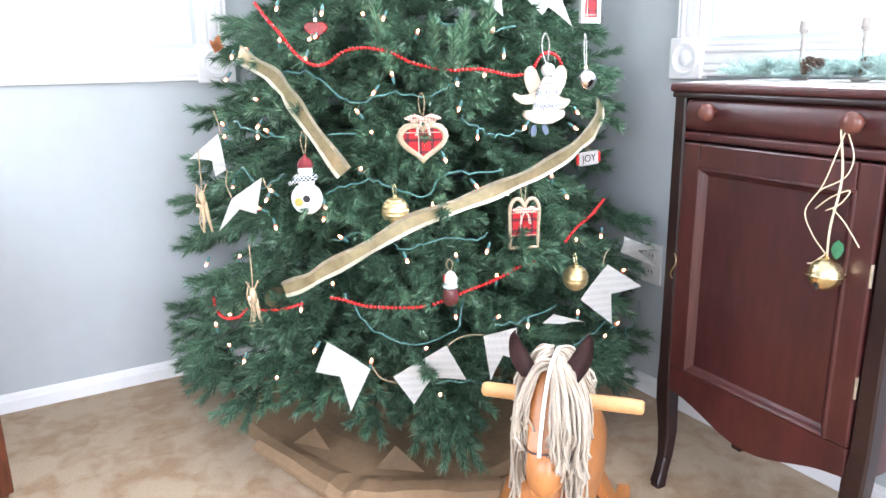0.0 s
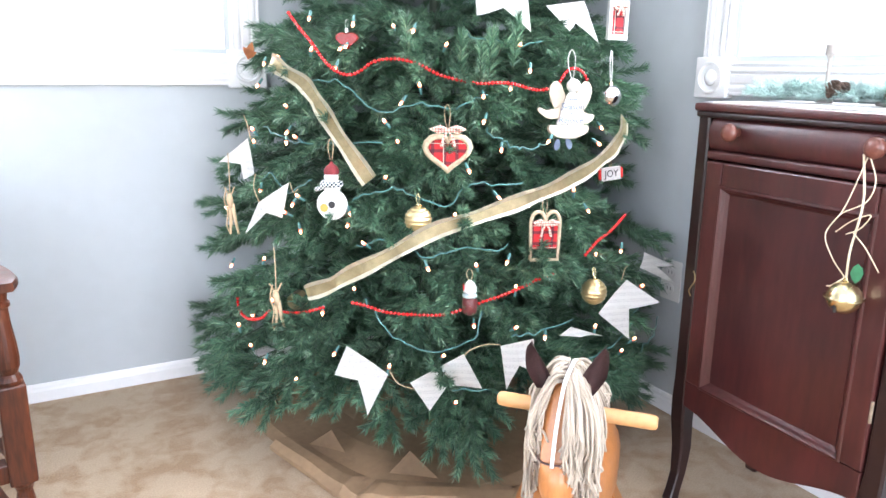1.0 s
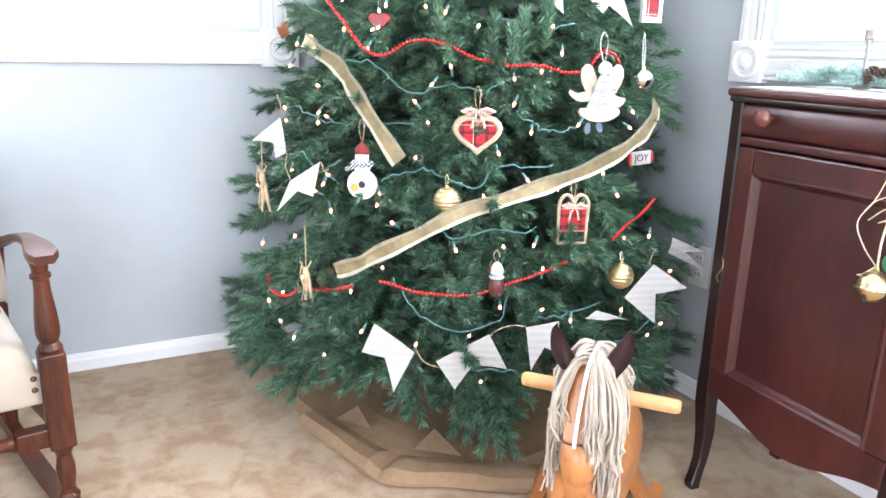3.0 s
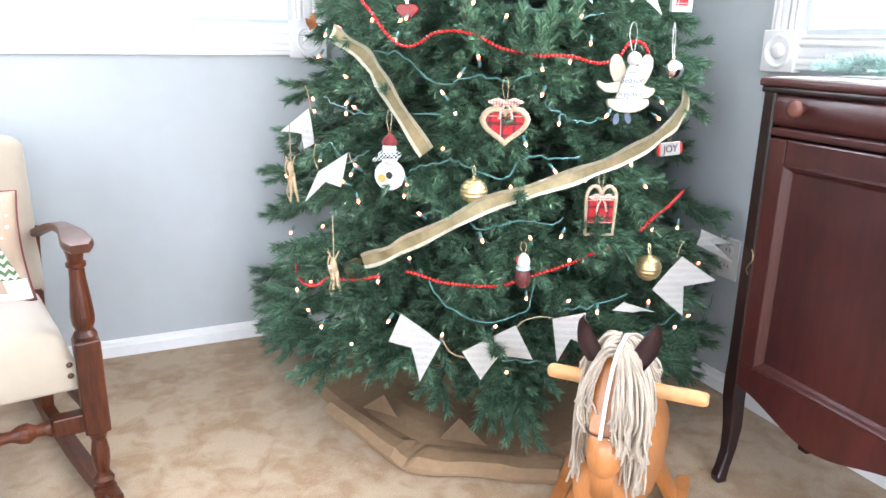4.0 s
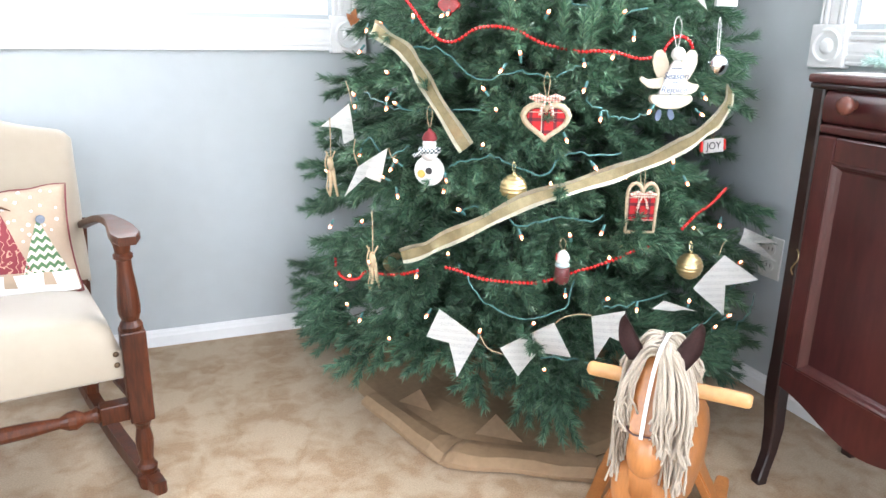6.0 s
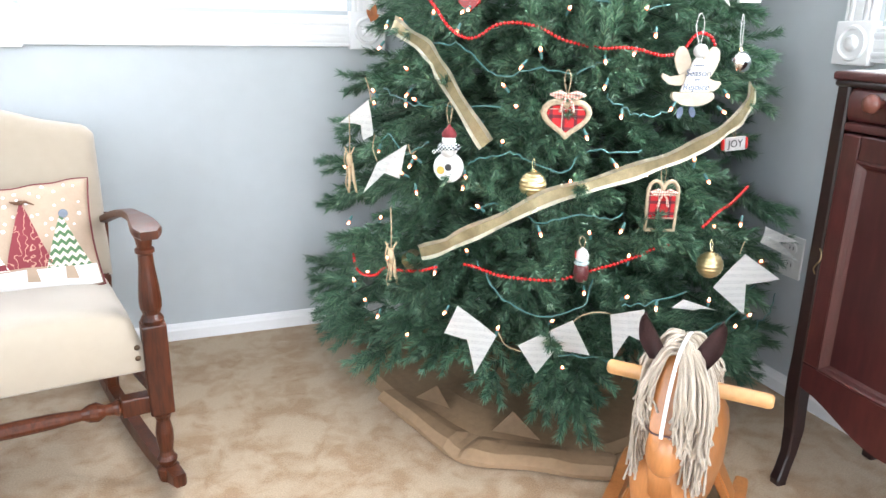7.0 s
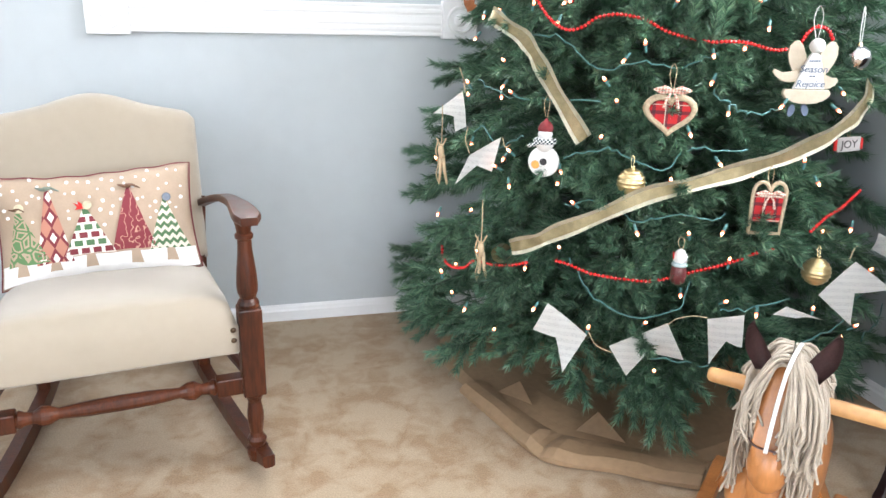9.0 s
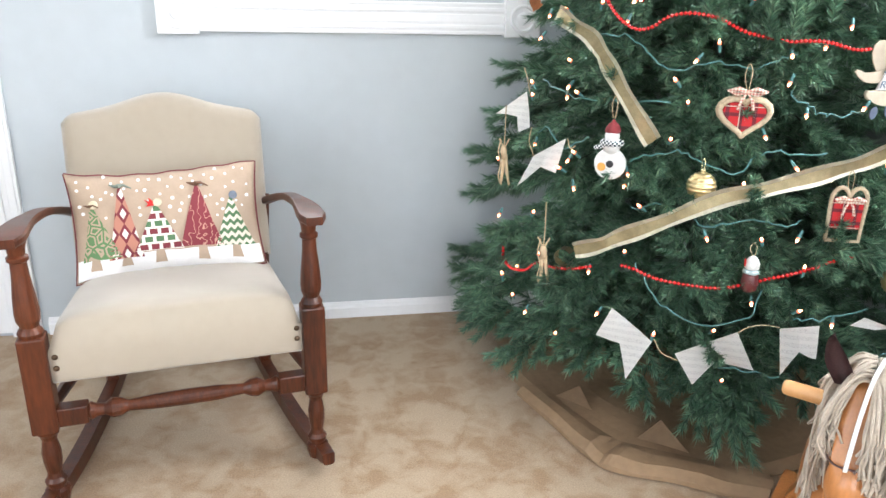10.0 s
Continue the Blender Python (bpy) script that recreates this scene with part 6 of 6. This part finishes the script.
for x, z, rz in ((-0.031, -0.076, 8), (-0.001, -0.074, -20)):
    part("foot", plate([(0.008 * math.cos(a), 0.0145 * math.sin(a)) for a in [2 * math.pi * k / 12 for k in range(12)]], 0.005, Matrix.Translation((x, 0, z)) @ Matrix.Rotation(radians(rz), 4, "Y"), 0.001), BLUEINK, an)
loop_cord(an, 0.08, 0.07, WHITEPAINT, 0.001, 0.012)

HATRED = material("maroon_knit", (0.22, 0.03, 0.035), 0.9, vary=0.2, scale=90, bump=0.5, bump_scale=500)
sn = ornament("snowman_ornament", 221.0, 0.722, 235.2, "white painted snowman ornament with red hat", 0.02)
sn.scale = (0.93, 1, 0.93)
bm = lathe([(0.036, -0.005), (0.0375, -0.002), (0.0375, 0.002), (0.036, 0.005)], 30, Matrix.Translation((0, 0, -0.036)) @ Matrix.Rotation(radians(90), 4, "X"))
bmesh.ops.create_icosphere(bm, subdivisions=3, radius=0.017, matrix=Matrix.Translation((0, -0.002, 0.03)))
bmesh.ops.create_icosphere(bm, subdivisions=3, radius=0.021, matrix=Matrix.Translation((0, 0.0, 0.008)))
part("figure", bm, WHITEPAINT, sn, smooth=False)
part("hat", lathe([(0.0165, 0.037), (0.0182, 0.041), (0.017, 0.048), (0.0125, 0.056), (0.006, 0.061), (0.003, 0.066), (0.001, 0.068)], 18), HATRED, sn, "red knitted hat", smooth=True)
bm = bmesh.new()
add_tube(bm, [(0.021 * math.cos(a), 0.02 * math.sin(a), 0.014) for a in [2 * math.pi * k / 16 for k in range(17)]], 0.0075, 6)
add_tube(bm, [(-0.012, -0.018, 0.012), (-0.026, -0.014, 0.004), (-0.036, -0.008, 0.001)], 0.0055, 6)
part("scarf", bm, CHECKSCARF, sn)
for x, z, r, mt in ((0.0, -0.036, 0.0085, BLACK), (-0.019, -0.044, 0.010, ORANGE)):
    part("spot", lathe([(r, 0), (r, 0.0012), (r * 0.9, 0.0018)], 16, Matrix.Translation((x, -0.0045, z)) @ Matrix.Rotation(radians(90), 4, "X")), mt, sn)
loop_cord(sn, 0.07, 0.05)


def ball(deg, z, facing, r, mat, label, ribs=True, off=0.015, cord=0.022, cord_mat=GOLD):
    ob = ornament("glass_ball", deg, z, facing, label, off)
    prof = [(0.002, -r)]
    n = 40
    for k in range(1, n):
        a = -math.pi / 2 + math.pi * k / n
        rr = r * (1 + (0.03 * math.sin(k * 1.57) if ribs else 0))
        prof.append((rr * math.cos(a), rr * math.sin(a)))
    part("ball", lathe(prof + [(0.003, r)], 28), mat, ob, smooth=True)
    part("cap", lathe([(0.006, r - 0.002), (0.006, r + 0.004), (0.004, r + 0.006)], 12), GOLD, ob)
    loop_cord(ob, r + 0.005, cord, cord_mat, 0.0009, 0.004)


BALLGOLD = material("pale_gold_glass", (0.72, 0.57, 0.3), 0.34, metal=0.85, vary=0.1, scale=50)
ball(239.2, 0.662, 241.1, 0.03, BALLGOLD, "pale gold glass ball with spiral ribs", True, -0.006)
ball(276.7, 0.483, 253.4, 0.03, BALLGOLD, "pale gold glass ball with spiral ribs")
ball(290.8, 0.925, 260.4, 0.0275, SILVER, "mirrored silver glass ball ornament", False, 0.02, 0.075, WHITEPAINT)

jo = ornament("joy_sign", 289.4, 0.74, 258.6, "small white wooden sign lettered JOY with red ends", 0.0, 5)
jo.scale = (0.82, 1, 0.9)
# white board greyed in its colour for the shade of the sprigs
part("board", box((-0.032, -0.004, -0.018), (0.032, 0.004, 0.018), 0.0015), material("shaded_white", (0.42, 0.41, 0.4), 0.7, vary=0.15, scale=60), jo)
for sx in (-1, 1):
    part("red_end", lathe([(0.003, -0.014), (0.0045, -0.011), (0.0045, 0.011), (0.003, 0.014)], 12, Matrix.Translation((sx * 0.036, 0, 0))), REDFELT, jo)
txt = bpy.data.curves.new("word", "FONT")
txt.body, txt.size, txt.align_x, txt.align_y, txt.extrude = "JOY", 0.027, "CENTER", "CENTER", 0.0005
txt.materials.append(BLACK)
word = new("lettering", txt)
word.parent = jo
word.matrix_local = Matrix.Translation((0, -0.0047, 0)) @ Matrix.Rotation(radians(90), 4, "X")
loop_cord(jo, 0.018, 0.03)

la = ornament("lantern_ornament", 304.2, 1.111, 266.5, "white framed lantern ornament with red plaid heart", 0.02)
bm = bmesh.new()
for lo, hi in (((-0.03, -0.006, -0.05), (-0.02, 0.006, 0.045)), ((0.02, -0.006, -0.05), (0.03, 0.006, 0.045)), ((-0.02, -0.006, -0.05), (0.02, 0.006, -0.036)), ((-0.02, -0.006, 0.036), (0.02, 0.006, 0.045))):
    add_box(bm, lo, hi, 0.001)
part("frame", bm, WHITEPAINT, la)
part("plaid_panel", box((-0.02, -0.001, -0.036), (0.02, 0.003, 0.036)), PLAID, la)
bow(la, 0.03, 0.02, GINGHAM)
loop_cord(la, 0.045, 0.03)

sa = ornament("figurine_ornament", 249.3, 0.503, 244.2, "small white and red winter figurine ornament", 0.02)
bm = lathe([(0.008, -0.04), (0.015, -0.034), (0.017, -0.02), (0.0155, -0.004), (0.012, 0.002)], 16)
part("base", bm, material("maroon_glaze", (0.13, 0.03, 0.03), 0.4, vary=0.15, scale=60), sa, smooth=True)
part("collar", lathe([(0.012, -0.001), (0.0165, 0.002), (0.0165, 0.006), (0.012, 0.009)], 16), material("blue_grey_glaze", (0.45, 0.55, 0.56), 0.4), sa, smooth=True)
bm = lathe([(0.009, 0.007), (0.0145, 0.012), (0.015, 0.02), (0.012, 0.028), (0.008, 0.034), (0.002, 0.038)], 16)
part("figure", bm, WHITEPAINT, sa, smooth=True)
part("red_band", box((-0.0155, -0.008, 0.016), (-0.0135, 0.004, 0.03), 0.0006), REDFELT, sa)
loop_cord(sa, 0.037, 0.025)

rh = ornament("glass_heart", 220.1, 1.043, 234.4, "red glass heart bulb ornament lit from behind", -0.005)
part("heart", plate(heart_outline(0.024), 0.012, None, 0.002), REDGLASS, rh)
part("cap", lathe([(0.005, 0.018), (0.005, 0.025), (0.003, 0.027)], 10), SILVER, rh)
loop_cord(rh, 0.026, 0.02, SILVER, 0.0006, 0.004)

lf = ornament("rusty_leaf", 186.4, 1.012, 220.9, "curled rust brown dry leaf among the boughs", 0.02)
bm = bmesh.new()
for rz, s in ((20, 1.0), (75, 0.7), (-40, 0.75)):
    m = Matrix.Rotation(radians(rz), 4, "Y") @ Matrix.Translation((0, -0.004, 0))
    pts = [(0, -0.012), (0.008, -0.004), (0.013, 0.008), (0.008, 0.022), (0, 0.034), (-0.008, 0.022), (-0.011, 0.008), (-0.007, -0.004)]
    add_plate(bm, [(x * s, z * s) for x, z in pts], 0.0012, m)
part("blade", bm, RUST, lf)

for deg, z, fc, ln in ((211.1, 0.445, 232.0, 0.1), (191.2, 0.635, 223.9, 0.09)):
    cp = ornament("clothespin_ornament", deg, z, fc, "wooden clothespin reindeer ornament on pale string", 0.02, 4)
    for sx in (-1, 1):
        part("leg", tube([(sx * 0.004, 0, 0.02), (sx * 0.006, 0, -0.02), (sx * 0.012, 0.0, -ln * 0.62)], [0.0045, 0.0045, 0.0028], 8), PINWOOD, cp, smooth=True)
    part("head", tube([(0, -0.002, 0.012), (0, -0.004, 0.03), (0.0, -0.004, 0.044)], [0.006, 0.0085, 0.006], 10), PINWOOD, cp, smooth=True)
    part("antler", tube([(-0.014, 0, 0.062), (-0.005, 0, 0.045), (0.005, 0, 0.045), (0.015, 0, 0.062)], 0.0018, 5), PINWOOD, cp)
    part("string_tie", tube(spline([(-0.004, -0.007, 0.06), (-0.012, -0.009, 0.03), (-0.006, -0.009, 0.0), (-0.014, -0.008, -0.03), (-0.01, -0.006, -0.05)], 4), 0.0018, 5), TWINE, cp)
    part("hanging_cord", tube(spline([(0, 0, 0.045), (0.004, 0.0, 0.09), (0.005, 0.004, 0.145)], 4), 0.0014, 5), TWINE, cp)

cr = ornament("ribbon_curl", 214.5, 0.468, 230, "small curled gold brown ribbon end on the tree", 0.0)
bm = bmesh.new()
cols = []
for k in range(17):
    a = 2 * math.pi * k / 16 * 0.85 + 0.6
    cols.append([bm.verts.new((0.02 * math.cos(a), y, 0.02 * math.sin(a))) for y in (-0.018, 0.012)])
for c1, c2 in zip(cols, cols[1:]):
    bm.faces.new((c1[0], c1[1], c2[1], c2[0]))
bmesh.ops.solidify(bm, geom=bm.faces[:], thickness=0.0008)
part("band", bm, RIBBON, cr, smooth=True)
